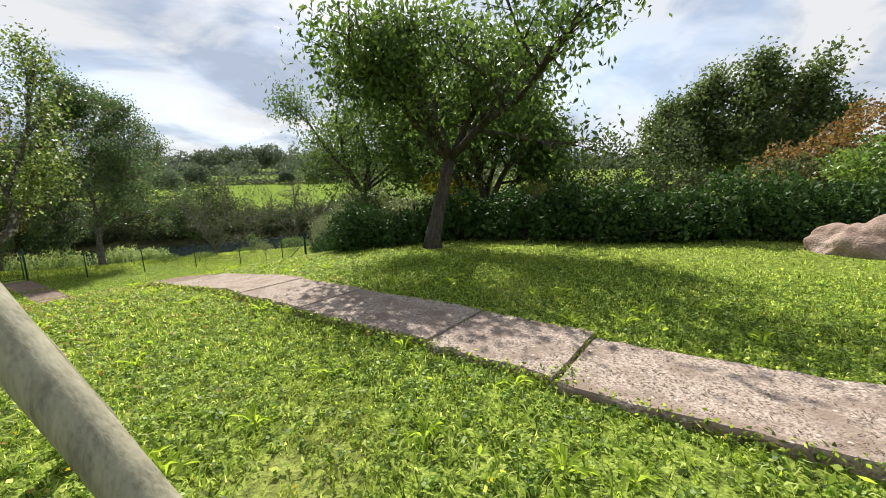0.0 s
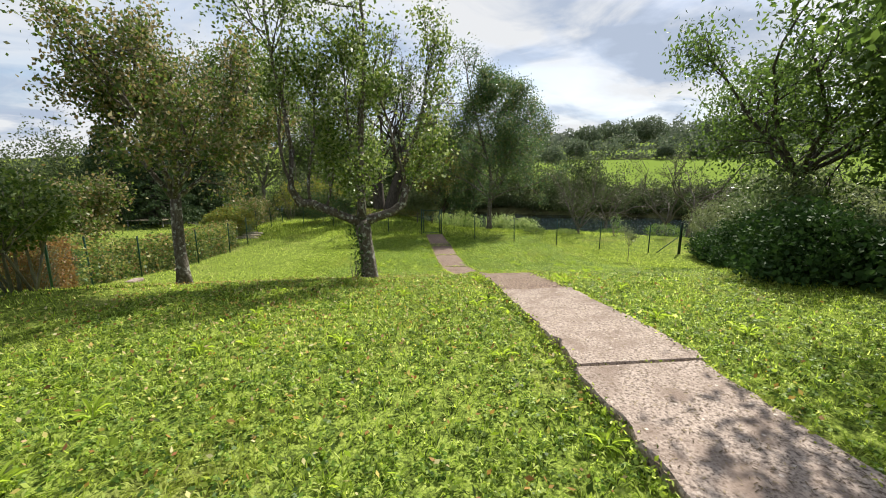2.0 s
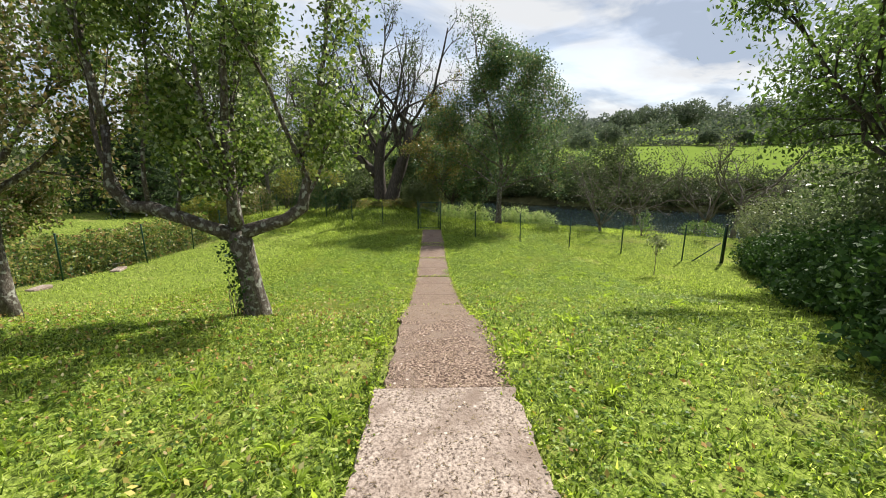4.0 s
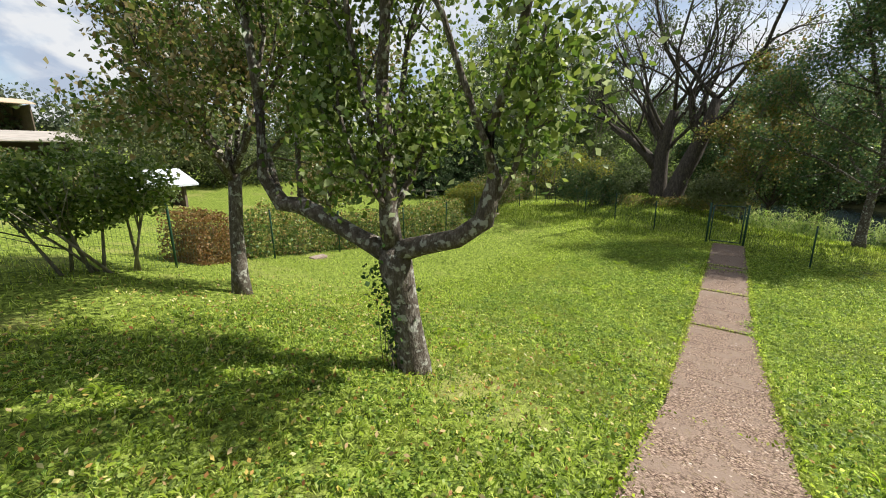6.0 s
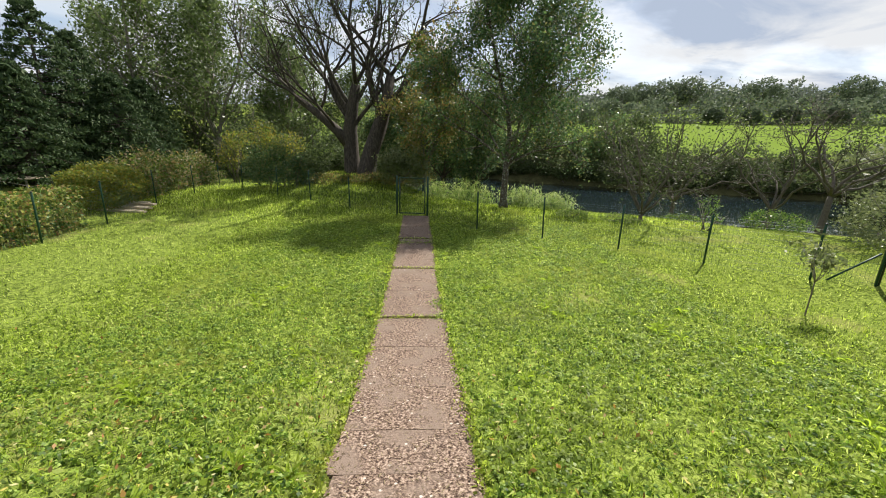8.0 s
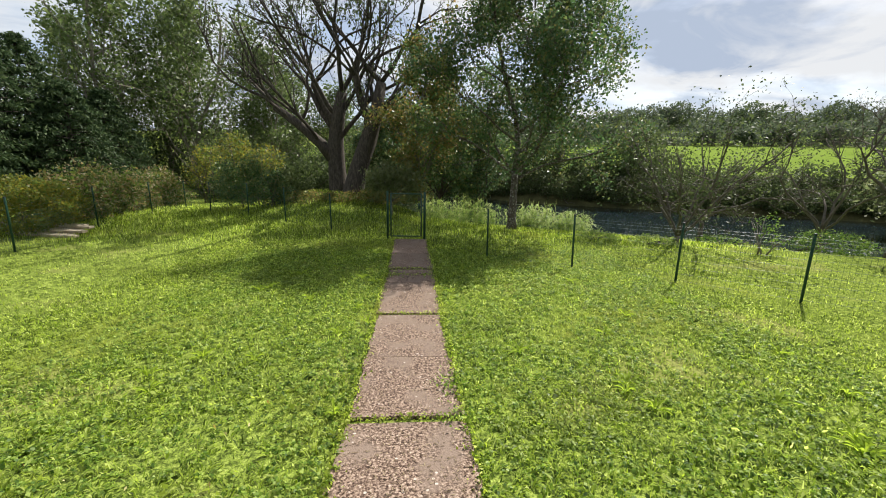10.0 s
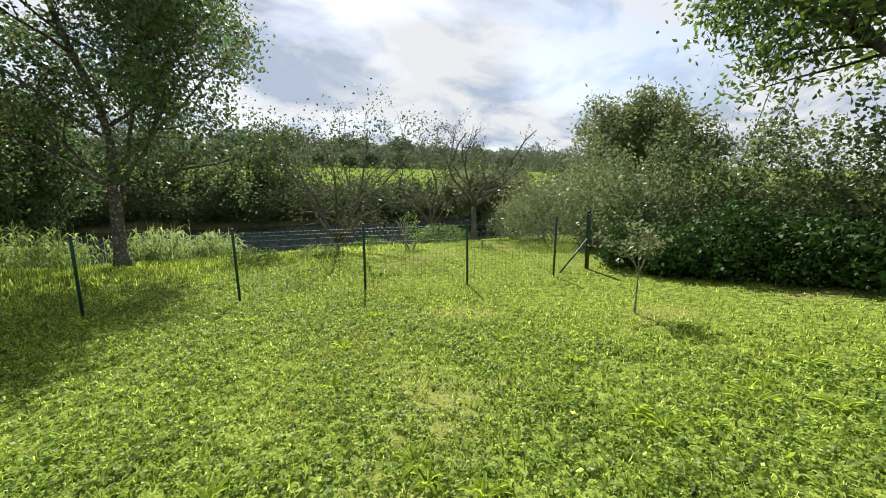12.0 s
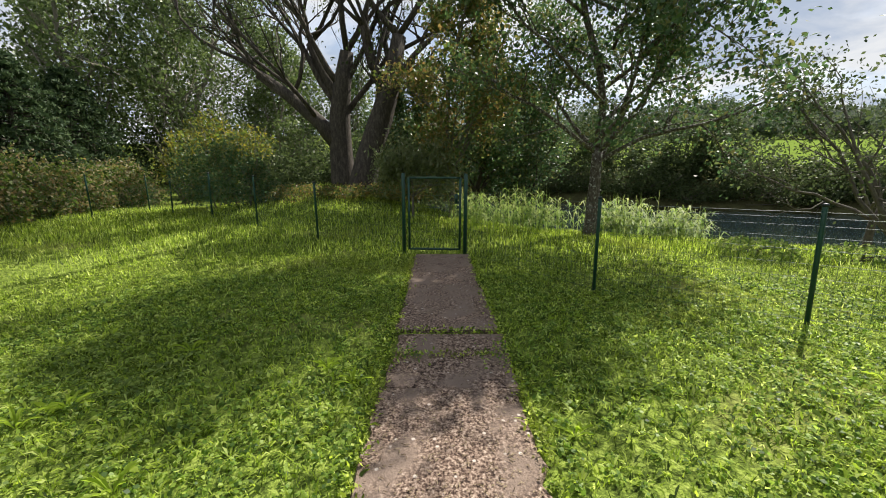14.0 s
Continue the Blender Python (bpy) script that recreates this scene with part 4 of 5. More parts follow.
bush("bank_weeds", -26.3, 9.3, 119, "tall leafy weeds on the river bank", M_REED, 0.045, 2200, [((0, 0, 0.1), (0.8, 0.7, 0.25)), ((0.6, 1.6, 0.1), (0.7, 0.8, 0.22))], "weeds", 5)
bush("dark_shrub", -31.6, -3.2, 109, "dense dark shrub under the willow", M_HORNBEAM, 0.06, 8500, [((0, 0, 0.7), (1.0, 1.1, 0.8)), ((-0.6, -1.6, 0.9), (1.1, 1.0, 1.1)), ((-0.2, 0.9, 0.3), (0.9, 0.7, 0.45)), ((-0.3, -0.6, 1.5), (0.5, 0.6, 0.7)), ((0.3, 0.5, 1.2), (0.4, 0.4, 0.5))], stems=10, shell=0.15)
bush("yellow_shrub", -33.6, -4.6, 110, "tall shrub with yellowing leaves", M_GOLD, 0.07, 2600, [((0, 0, 1.6), (1.0, 0.9, 1.0)), ((0.2, 0.9, 2.2), (0.8, 0.9, 0.7)), ((0.1, -0.6, 2.6), (0.8, 0.8, 0.8))], stems=9, shell=0.2)
bush("yellow_shrub", -35.8, -7.9, 117, "tall shrub with yellowing leaves", M_GOLD, 0.07, 1500, [((0, 0, 1.6), (0.9, 0.9, 1.0)), ((0.2, 0.5, 2.5), (0.8, 0.8, 0.6))], stems=8, shell=0.2)
bush("yellow_shrub", -5.6, 13.2, 111, "bright yellow-green shrub glimpsed under the trees", M_GOLD, 0.08, 2500, [((0, 0, 0.9), (0.8, 0.8, 0.6))])
bush("round_bush", -26.6, -8.5, 112, "rounded yellowish ornamental bush", M_GOLD, 0.05, 12000, [((0, 0, 0.9), (1.3, 1.3, 0.8))], shell=0.75)
bush("rose_bush", -9.9, -5.05, 113, "upright many-stemmed shrub with glossy leaves at the fence", M_PEAR, 0.05, 8000, [((0, 0, 1.5), (0.9, 0.8, 0.55)), ((0.7, -0.1, 1.35), (0.6, 0.6, 0.5)), ((-0.8, -0.1, 1.3), (0.6, 0.6, 0.5)), ((0, -0.2, 0.95), (0.8, 0.7, 0.35))], stems=9, bark=M_BARK_PALE, shell=0.3)
bush("rose_bush", -7.7, -4.7, 114, "loose light green shrub at the fence corner", M_HEDGE, 0.055, 9000, [((0, 0, 0.9), (0.9, 0.8, 0.95)), ((0.9, 0, 1.1), (0.8, 0.8, 1.1))], stems=8)
bush("rusty_shrub", 4.5, 20.0, 115, "tall shrub with rusty autumn leaves", M_RUST, 0.09, 9000, [((0, 0, 2.6), (2.2, 1.8, 1.4)), ((2.4, 0, 3.0), (1.8, 1.6, 1.2)), ((-2.2, 0.5, 1.6), (1.7, 1.5, 1.2))])
bush("bramble", 4.0, 14.5, 116, "sunlit light green brambles above the hedge", M_HEDGE, 0.07, 9000, [((0, 0, 1.6), (2.2, 1.2, 0.8)), ((3.0, 0, 1.8), (2.0, 1.2, 0.9))])

RIGHT_TOP = lambda x, y: gz(x, y) + 1.12 + 0.12 * math.sin(x * 1.9) + (0.25 if x > -7 else 0)
hedge_along("laurel_hedge", [(-18.2, 14.1), (-15.4, 12.9), (-13.9, 11.9), (-9.3, 8.5), (-8.0, 7.5)], 121, "dense dark laurel hedge beside the lawn", M_LAUREL, 0.055, 6000, 1.9, RIGHT_TOP)
hedge_along("laurel_hedge", [(-7.9, 8.2), (-6.6, 9.8), (-3.0, 10.4), (1.5, 12.0), (8.0, 13.2)], 123, "dark shaded hedge behind the walnut tree", M_LAUREL, 0.075, 3000, 1.9, RIGHT_TOP)
hedge_along("tall_shrubs", [(-19.5, 16.5), (-16.0, 14.6), (-12.5, 12.2), (-9.5, 10.5)], 125, "taller mixed shrubs growing behind the laurel hedge", M_GREY, 0.06, 3600, 2.0, lambda x, y: 1.05 + 0.35 * math.sin(x * 1.3) - 0.06 * (x + 15), "shrub", 0.22)
hedge_along("shrub_belt", [(-12.0, 16.5), (-6.0, 17.5), (0.0, 18.5), (8.0, 19.5)], 126, "dark mass of shrubs behind the hedge", M_THICKET, 0.09, 1500, 2.6, 2.6, "shrub", 0.3, 1.2)
hedge_along("riverside_shrubs", [(-25.5, 22.5), (-21.0, 22.0), (-16.0, 21.0), (-11.0, 20.0)], 128, "pale grey-green shrubs on the river bank beyond the hedge", M_WILLOW, 0.085, 1900, 2.6, 3.3, "shrub", 0.28, 1.2)
bush("yellow_shrub", -10.6, 14.8, 130, "shrub with bright yellow leaves above the hedge", M_YELLOW, 0.07, 2600, [((0, 0, 2.2), (1.2, 0.9, 0.6)), ((0.9, 0.3, 1.7), (0.9, 0.8, 0.7))])
hedge_along("ivy_hedge", [(-23.6, -7.5), (-21.5, -7.3), (-19.2, -7.5), (-17.0, -8.0)], 127, "clipped hedge grown through with ivy and brown leaves", M_IVY, 0.06, 3600, 1.0, 1.15, boxy=True)
hedge_along("ivy_hedge", [(-17.0, -8.0), (-14.3, -7.7), (-13.2, -7.2)], 129, "green garden hedge behind the fence", M_IVY, 0.055, 3600, 1.0, 1.3)
hedge_along("brown_hedge", [(-12.9, -7.0), (-11.5, -6.2)], 131, "dry reddish-brown clipped hedge", M_RUST, 0.035, 8000, 0.9, 1.05, boxy=True)
hedge_along("garden_shrubs", [(-36.0, -9.5), (-31.0, -9.3), (-27.5, -9.0)], 133, "mixed shrubs along the far end of the garden", M_PEAR2, 0.07, 2500, 1.6, 1.8, "shrub")
hedge_along("neighbour_shrubs", [(-46, -28), (-32, -27), (-23, -25), (-17.5, -26.5)], 135, "tall mixed shrubs and small trees across the neighbouring gardens", M_THICKET, 0.13, 1000, 4.5, 4.6, "shrub", 0.3, step=1.5)
hedge_along("neighbour_shrubs", [(-17.5, -22.5), (-12.5, -21.5), (-8, -22), (2, -21)], 136, "low shrubs in the neighbouring garden", M_PEAR2, 0.09, 1500, 2.0, 1.3, "shrub", 0.25, step=1.0)
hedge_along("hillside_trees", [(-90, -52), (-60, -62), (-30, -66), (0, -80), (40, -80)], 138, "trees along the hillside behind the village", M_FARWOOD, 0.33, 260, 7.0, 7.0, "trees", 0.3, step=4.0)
bush("willow_bush", -18.8, -24.5, 137, "tall grey-green weeping willow in the next garden", M_WILLOW, 0.11, 14000, [((0, 0, 3.6), (3.0, 3.0, 2.6)), ((2.5, 0, 3.0), (2.4, 2.4, 2.3)), ((-2.6, 0, 2.8), (2.4, 2.4, 2.3))])


bush("bank_weeds", -32.2, 0.0, 132, "low browning weeds at the foot of the old willow", M_GOLD_DULL, 0.05, 9000, [((0, 0.9, 0.05), (1.0, 0.9, 0.28)), ((0.7, 0, 0.05), (0.9, 0.9, 0.25)), ((0.5, -1.5, 0.0), (1.1, 1.0, 0.3)), ((0.4, 2.0, 0.0), (1.0, 1.0, 0.3)), ((-0.4, 3.2, 0.0), (1.0, 1.0, 0.35))], "weeds", 0, shell=0.2)


def river_thicket():
    n1, n2 = RIVER, np.array([0.423, 0.906])
    for i, (v0, v1, s, h, nm, mat, d) in enumerate([(-62, -34, 57, 7.0, "dark woodland edge", M_THICKET, 330), (-34, -16, 57, 7.0, "dark woodland edge", M_THICKET, 700), (-20, -5, 53, 5.2, "dark riverside thicket", M_THICKET, 1100),
                                                    (-5, 1.5, 53, 4.2, "riverside thicket", M_THICKET, 1300), (2, 14, 53, 2.0, "low riverside scrub", M_THICKET, 500),
                                                    (14, 30, 53, 3.6, "riverside thicket", M_THICKET, 430), (30, 60, 54, 5.0, "riverside thicket", M_THICKET, 330)]):
        pts = [tuple(n1 * (s + max(0, -v - 8) * 0.35 + 1.2 * math.sin(v)) + n2 * v) for v in np.linspace(v0, v1, 4)]
        hedge_along("thicket", pts, 141 + 2 * i, nm + " on the far bank", mat, 0.15, d, 3.6, h, "thicket", 0.22, 1.5)


river_thicket()
for i, (v0, v1, h) in enumerate([(-22, -6, 2.2), (-6, 5, 2.0), (5, 16, 1.5), (16, 34, 2.2)]):
    pts = [(RIVER[0] * s_ + 0.423 * v, RIVER[1] * s_ + 0.906 * v) for v, s_ in ((v, 50.6 + max(0, -v - 8) * 0.35 + 0.5 * math.sin(v)) for v in np.linspace(v0, v1, 5))]
    hedge_along("bank_scrub", pts, 161 + 2 * i, "dark scrub hanging over the far water's edge", M_THICKET, 0.12, 620, 2.4, h, "thicket", 0.3, 1.0)


def far_land():
    n1, n2 = RIVER, np.array([0.423, 0.906])
    rng = np.random.default_rng(171)
    # The two farthest rows take the paler M_FARHAZE, coloured as if through haze.
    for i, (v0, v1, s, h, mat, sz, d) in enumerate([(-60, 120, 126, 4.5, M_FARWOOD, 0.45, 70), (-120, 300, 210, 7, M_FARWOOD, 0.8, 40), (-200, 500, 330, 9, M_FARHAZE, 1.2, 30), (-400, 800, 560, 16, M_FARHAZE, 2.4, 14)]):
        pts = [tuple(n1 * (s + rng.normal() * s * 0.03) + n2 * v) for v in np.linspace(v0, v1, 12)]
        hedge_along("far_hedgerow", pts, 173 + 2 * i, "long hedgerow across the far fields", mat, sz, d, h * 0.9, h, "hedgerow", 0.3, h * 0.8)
    for i, (v, s, h) in enumerate([(-7, 92, 5), (-3, 124, 6), (19, 124, 4.0), (26, 123, 4.0), (33, 125, 4.5), (41, 124, 4.5), (-14, 88, 8), (-24, 85, 10), (-36, 88, 12), (52, 90, 5),
                                   (-1, 215, 12), (9, 260, 14), (20, 265, 16), (26, 270, 14), (33, 268, 17), (60, 250, 15), (85, 230, 14)]):
        x, y = n1 * s + n2 * v
        r = h * 0.42
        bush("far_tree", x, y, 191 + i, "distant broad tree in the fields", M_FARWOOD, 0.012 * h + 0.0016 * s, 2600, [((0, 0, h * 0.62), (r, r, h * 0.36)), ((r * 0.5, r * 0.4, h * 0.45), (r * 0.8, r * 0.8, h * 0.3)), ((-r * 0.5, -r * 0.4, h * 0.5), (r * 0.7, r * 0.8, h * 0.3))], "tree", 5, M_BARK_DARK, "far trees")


far_land()


def build_reeds():
    rng = np.random.default_rng(221)
    for i, (x, y) in enumerate([(-30.6, 3.9), (-30.9, 4.9), (-30.2, 5.6), (-30.7, 6.4), (-29.9, 7.9), (-30.5, 8.5), (-29.6, 9.3), (-30.1, 10.1)]):
        n = int(rng.integers(55, 95))
        tall = rng.uniform(0.95, 1.4)
        foot = rng.normal(size=(n, 2)) * (0.45, 0.42)
        h = rng.uniform(0.45, 1.1, n) * tall
        co = []
        for k in range(n):
            a = rng.uniform(0, 6.28)
            d = np.array([math.cos(a), math.sin(a), 0])
            w = np.array([-d[1], d[0], 0]) * 0.017
            z0 = gz(x + foot[k, 0], y + foot[k, 1]) - gz(x, y)
            b = np.array([foot[k, 0], foot[k, 1], z0 - 0.03])
            for q in range(3):
                f0 = 0.25 + 0.25 * q
                s = b + np.array([0, 0, h[k] * f0]) + d * 0.02
                aa = a + q * 2.2
                dd = np.array([math.cos(aa), math.sin(aa), 0])
                ww = np.array([-dd[1], dd[0], 0]) * 0.026
                e = s + dd * 0.42 + (0, 0, rng.uniform(-0.05, 0.16))
                co.append((s - ww * 0.4, s + dd * 0.14 + (0, 0, 0.16) - ww, e, s + dd * 0.14 + (0, 0, 0.16) + ww))
            co.append((b - w * 0.4, b + w * 0.4, b + (0, 0, h[k]) + w * 0.2, b + (0, 0, h[k]) - w * 0.2))
        thing("reeds", (x, y, gz(x, y)), "clump of pale green reeds by the water", "reeds", "reeds", "", quads_mesh("reeds", np.array(co), M_REED))


build_reeds()


def build_sapling():
    tree("sapling", -16.9, 9.85, 231, "small young fruit tree with long pale leaves", M_BARK_PALE, M_WILLOW, 0.04, 330, 0.6, 0.012, 5, 0.62, 0.008, up=1.7, levels=1, kids=5, scatter=0.06, long=2.2)


build_sapling()


def build_rock():
    rng = np.random.default_rng(241)
    rock = thing("boulder", (2.9, 10.1, gz(2.9, 10.1)), "large rounded reddish boulder in the grass", "rock")
    bm = bmesh.new()
    for cx, cy, rx, ry, rz in ((0.1, 0, 1.1, 0.8, 1.1), (-0.95, -0.1, 0.75, 0.6, 0.65)):
        r = bmesh.ops.create_icosphere(bm, subdivisions=5, radius=1.0)
        for v in r["verts"]:
            k = 1 + 0.22 * noise.noise(v.co * 1.6 + Vector((cx, 0, 0))) + 0.08 * noise.noise(v.co * 5)
            v.co = Vector((v.co.x * rx * k + cx, v.co.y * ry * k + cy, v.co.z * rz * k - 0.1))
    me = bpy.data.meshes.new("boulder")
    bm.to_mesh(me)
    bm.free()
    me.materials.append(M_ROCK)
    me.polygons.foreach_set("use_smooth", np.ones(len(me.polygons), dtype=bool))
    rock.name = "boulder"
    part("stone", me, rock)


build_rock()


def roof_shed(name, x, y, w, d, h, turn, label, roof_col, z=None):
    g = thing(name, (x, y, gz(x, y)), label, "building")
    g.rotation_euler = (0, 0, turn)
    m_roof = plain_material("pale_roof", roof_col, 0.7)
    m_wall = plain_material("brown_boards", (0.12, 0.09, 0.07), 0.8)

    def box(nm, x0, x1, y0, y1, z0, z1, m, rise=0.0):
        vs = [(x0, y0, z0), (x1, y0, z0), (x1, y1, z0 + rise), (x0, y1, z0 + rise), (x0, y0, z1), (x1, y0, z1), (x1, y1, z1 + rise), (x0, y1, z1 + rise)]
        part(nm, mesh_of(nm, vs, [(3, 2, 1, 0), (4, 5, 6, 7), (0, 1, 5, 4), (1, 2, 6, 5), (2, 3, 7, 6), (3, 0, 4, 7)], m), g)
    box("back_wall", -w / 2, w / 2, -d / 2, -d / 2 + 0.12, -0.3, h, m_wall)
    box("side_wall", -w / 2, -w / 2 + 0.12, -d / 2 + 0.12, d / 2, -0.3, h, m_wall)
    box("side_wall", w / 2 - 0.12, w / 2, -d / 2 + 0.12, d / 2, -0.3, h, m_wall)
    box("roof", -w / 2 - 0.4, w / 2 + 0.4, -d / 2 - 0.3, 0, h + 0.01, h + 0.1, m_roof, 0.7)
    box("roof", -w / 2 - 0.4, w / 2 + 0.4, 0, d / 2 + 0.4, h + 0.71, h + 0.8, m_roof, -0.7)


roof_shed("carport", -14.6, -39.0, 5.0, 3.6, 1.5, 0.2, "open shed with a pale roof in the next garden", (0.33, 0.30, 0.27))
roof_shed("garden_shed", -15.4, -19.0, 2.2, 1.6, 0.8, 0.3, "small shed with a pale ribbed roof behind the hedge", (0.45, 0.48, 0.52))
roof_shed("house", -16.0, -67.0, 7.0, 6.0, 4.2, 0.1, "distant house with a sandy tiled roof", (0.5, 0.38, 0.28))


def slab_box(name, sx, sy, sz, m, parent=None, at=(0, 0, 0), turn=(0, 0, 0), edge=0.008):
    bm = bmesh.new()
    bmesh.ops.create_cube(bm, size=1.0)
    bmesh.ops.scale(bm, vec=(sx, sy, sz), verts=bm.verts)
    bmesh.ops.bevel(bm, geom=bm.edges[:], offset=edge, segments=1, affect="EDGES")
    me = bpy.data.meshes.new(name)
    bm.to_mesh(me)
    bm.free()
    me.materials.append(m)
    ob = new(name, me)
    ob.parent, ob.location, ob.rotation_euler = parent, at, turn
    return ob


def build_garden_corner():
    """Low table, leaning board and open hut under the conifers; boards stacked behind the fence."""
    grey = rough_material("weathered_grey_boards", [(0.35, (0.12, 0.11, 0.10)), (0.6, (0.26, 0.25, 0.23))], 5.0, 60.0, 0.3)
    pale = rough_material("pale_cut_timber", [(0.35, (0.30, 0.24, 0.17)), (0.65, (0.52, 0.44, 0.33))], 5.0, 60.0, 0.3)
    x, y = -29.6, -14.6
    t = thing("low_table", (x, y, gz(x, y)), "low pale wooden table on the grass by the conifers", "table")
    for k in range(4):
        slab_box("board", 0.24, 2.3, 0.04, pale, t, (-0.39 + 0.26 * k, 0, 0.42))
    for a in (-0.45, 0.45):
        for b in (-1.0, 1.0):
            slab_box("leg", 0.07, 0.07, 0.40, grey, t, (a, b, 0.2))
    x, y = -30.9, -14.2
    t = thing("leaning_board", (x, y, gz(x, y)), "long grey board leaning against the conifers", "board")
    t.rotation_euler = (0.35, 0, 0)
    slab_box("plank", 0.05, 0.5, 2.4, grey, t, (0, 0, 1.16))
    x, y = -32.0, -17.2
    h = thing("garden_hut", (x, y, gz(x, y)), "small dark open wooden hut with a flat roof", "shed")
    h.rotation_euler = (0, 0, 0.3)
    dark = plain_material("dark_stained_boards", (0.10, 0.075, 0.055), 0.8)
    slab_box("back_wall", 0.08, 2.4, 2.5, dark, h, (-0.9, 0, 1.1))
    slab_box("side_wall", 1.66, 0.08, 2.5, dark, h, (-0.02, -1.15, 1.1))
    slab_box("side_wall", 1.66, 0.08, 2.5, dark, h, (-0.02, 1.15, 1.1))
    slab_box("roof", 2.2, 2.8, 0.1, grey, h, (0, 0, 2.405), (0, 0.06, 0))
    rng = np.random.default_rng(411)
    for i in range(9):
        x, y = -26.2 - 0.12 * (i % 3) - 0.3 * (i // 3), -7.75 - 0.2 * (i % 3)
        b = thing("stacked_board", (x, y, gz(x, y) + 0.035 + 0.085 * (i // 3)), "pale sawn board in a low pile behind the fence", "board", "stacked boards")
        b.rotation_euler = (0, 0, 1.45 + rng.normal() * 0.06)
        part("plank", slab_box("plank", 1.9, 0.19, 0.07, pale).data, b)
        bpy.data.objects.remove([o for o in bpy.data.objects if o.name.startswith("plank") and o.parent is None][0])
    for i, x in enumerate((-15.3, -18.1)):
        y = -6.72 - 0.2 * math.sin(i * 2.0)
        b = thing("edging_stone", (x, y, gz(x, y) + 0.02), "pale flat stone lying at the foot of the fence", "stone", "edging stones")
        b.rotation_euler = (0, 0, 0.3 * i)
        part("stone", slab_box("stone", 0.5 + 0.06 * i, 0.28, 0.09, M_SLAB, None, edge=0.02).data, b)
        bpy.data.objects.remove([o for o in bpy.data.objects if o.name.startswith("stone") and o.parent is None][0])


build_garden_corner()


# ---- the lawn ----
def path_edges(x):
    wide = x > -8.2
    return np.where(wide, np.clip(2.55 - 0.037 * x, 2.48, 2.8), 2.79 + 0.01 * (x + 8.2)), np.where(wide, np.clip(3.55 - 0.047 * x, 3.4, 3.86), 3.82 + 0.01 * (x + 8.2))


def on_path(x, y):
    lo, hi = path_edges(x)
    return (y > lo + 0.01) & (y < hi - 0.01) & (x > -26.0) & (x < 2.35)


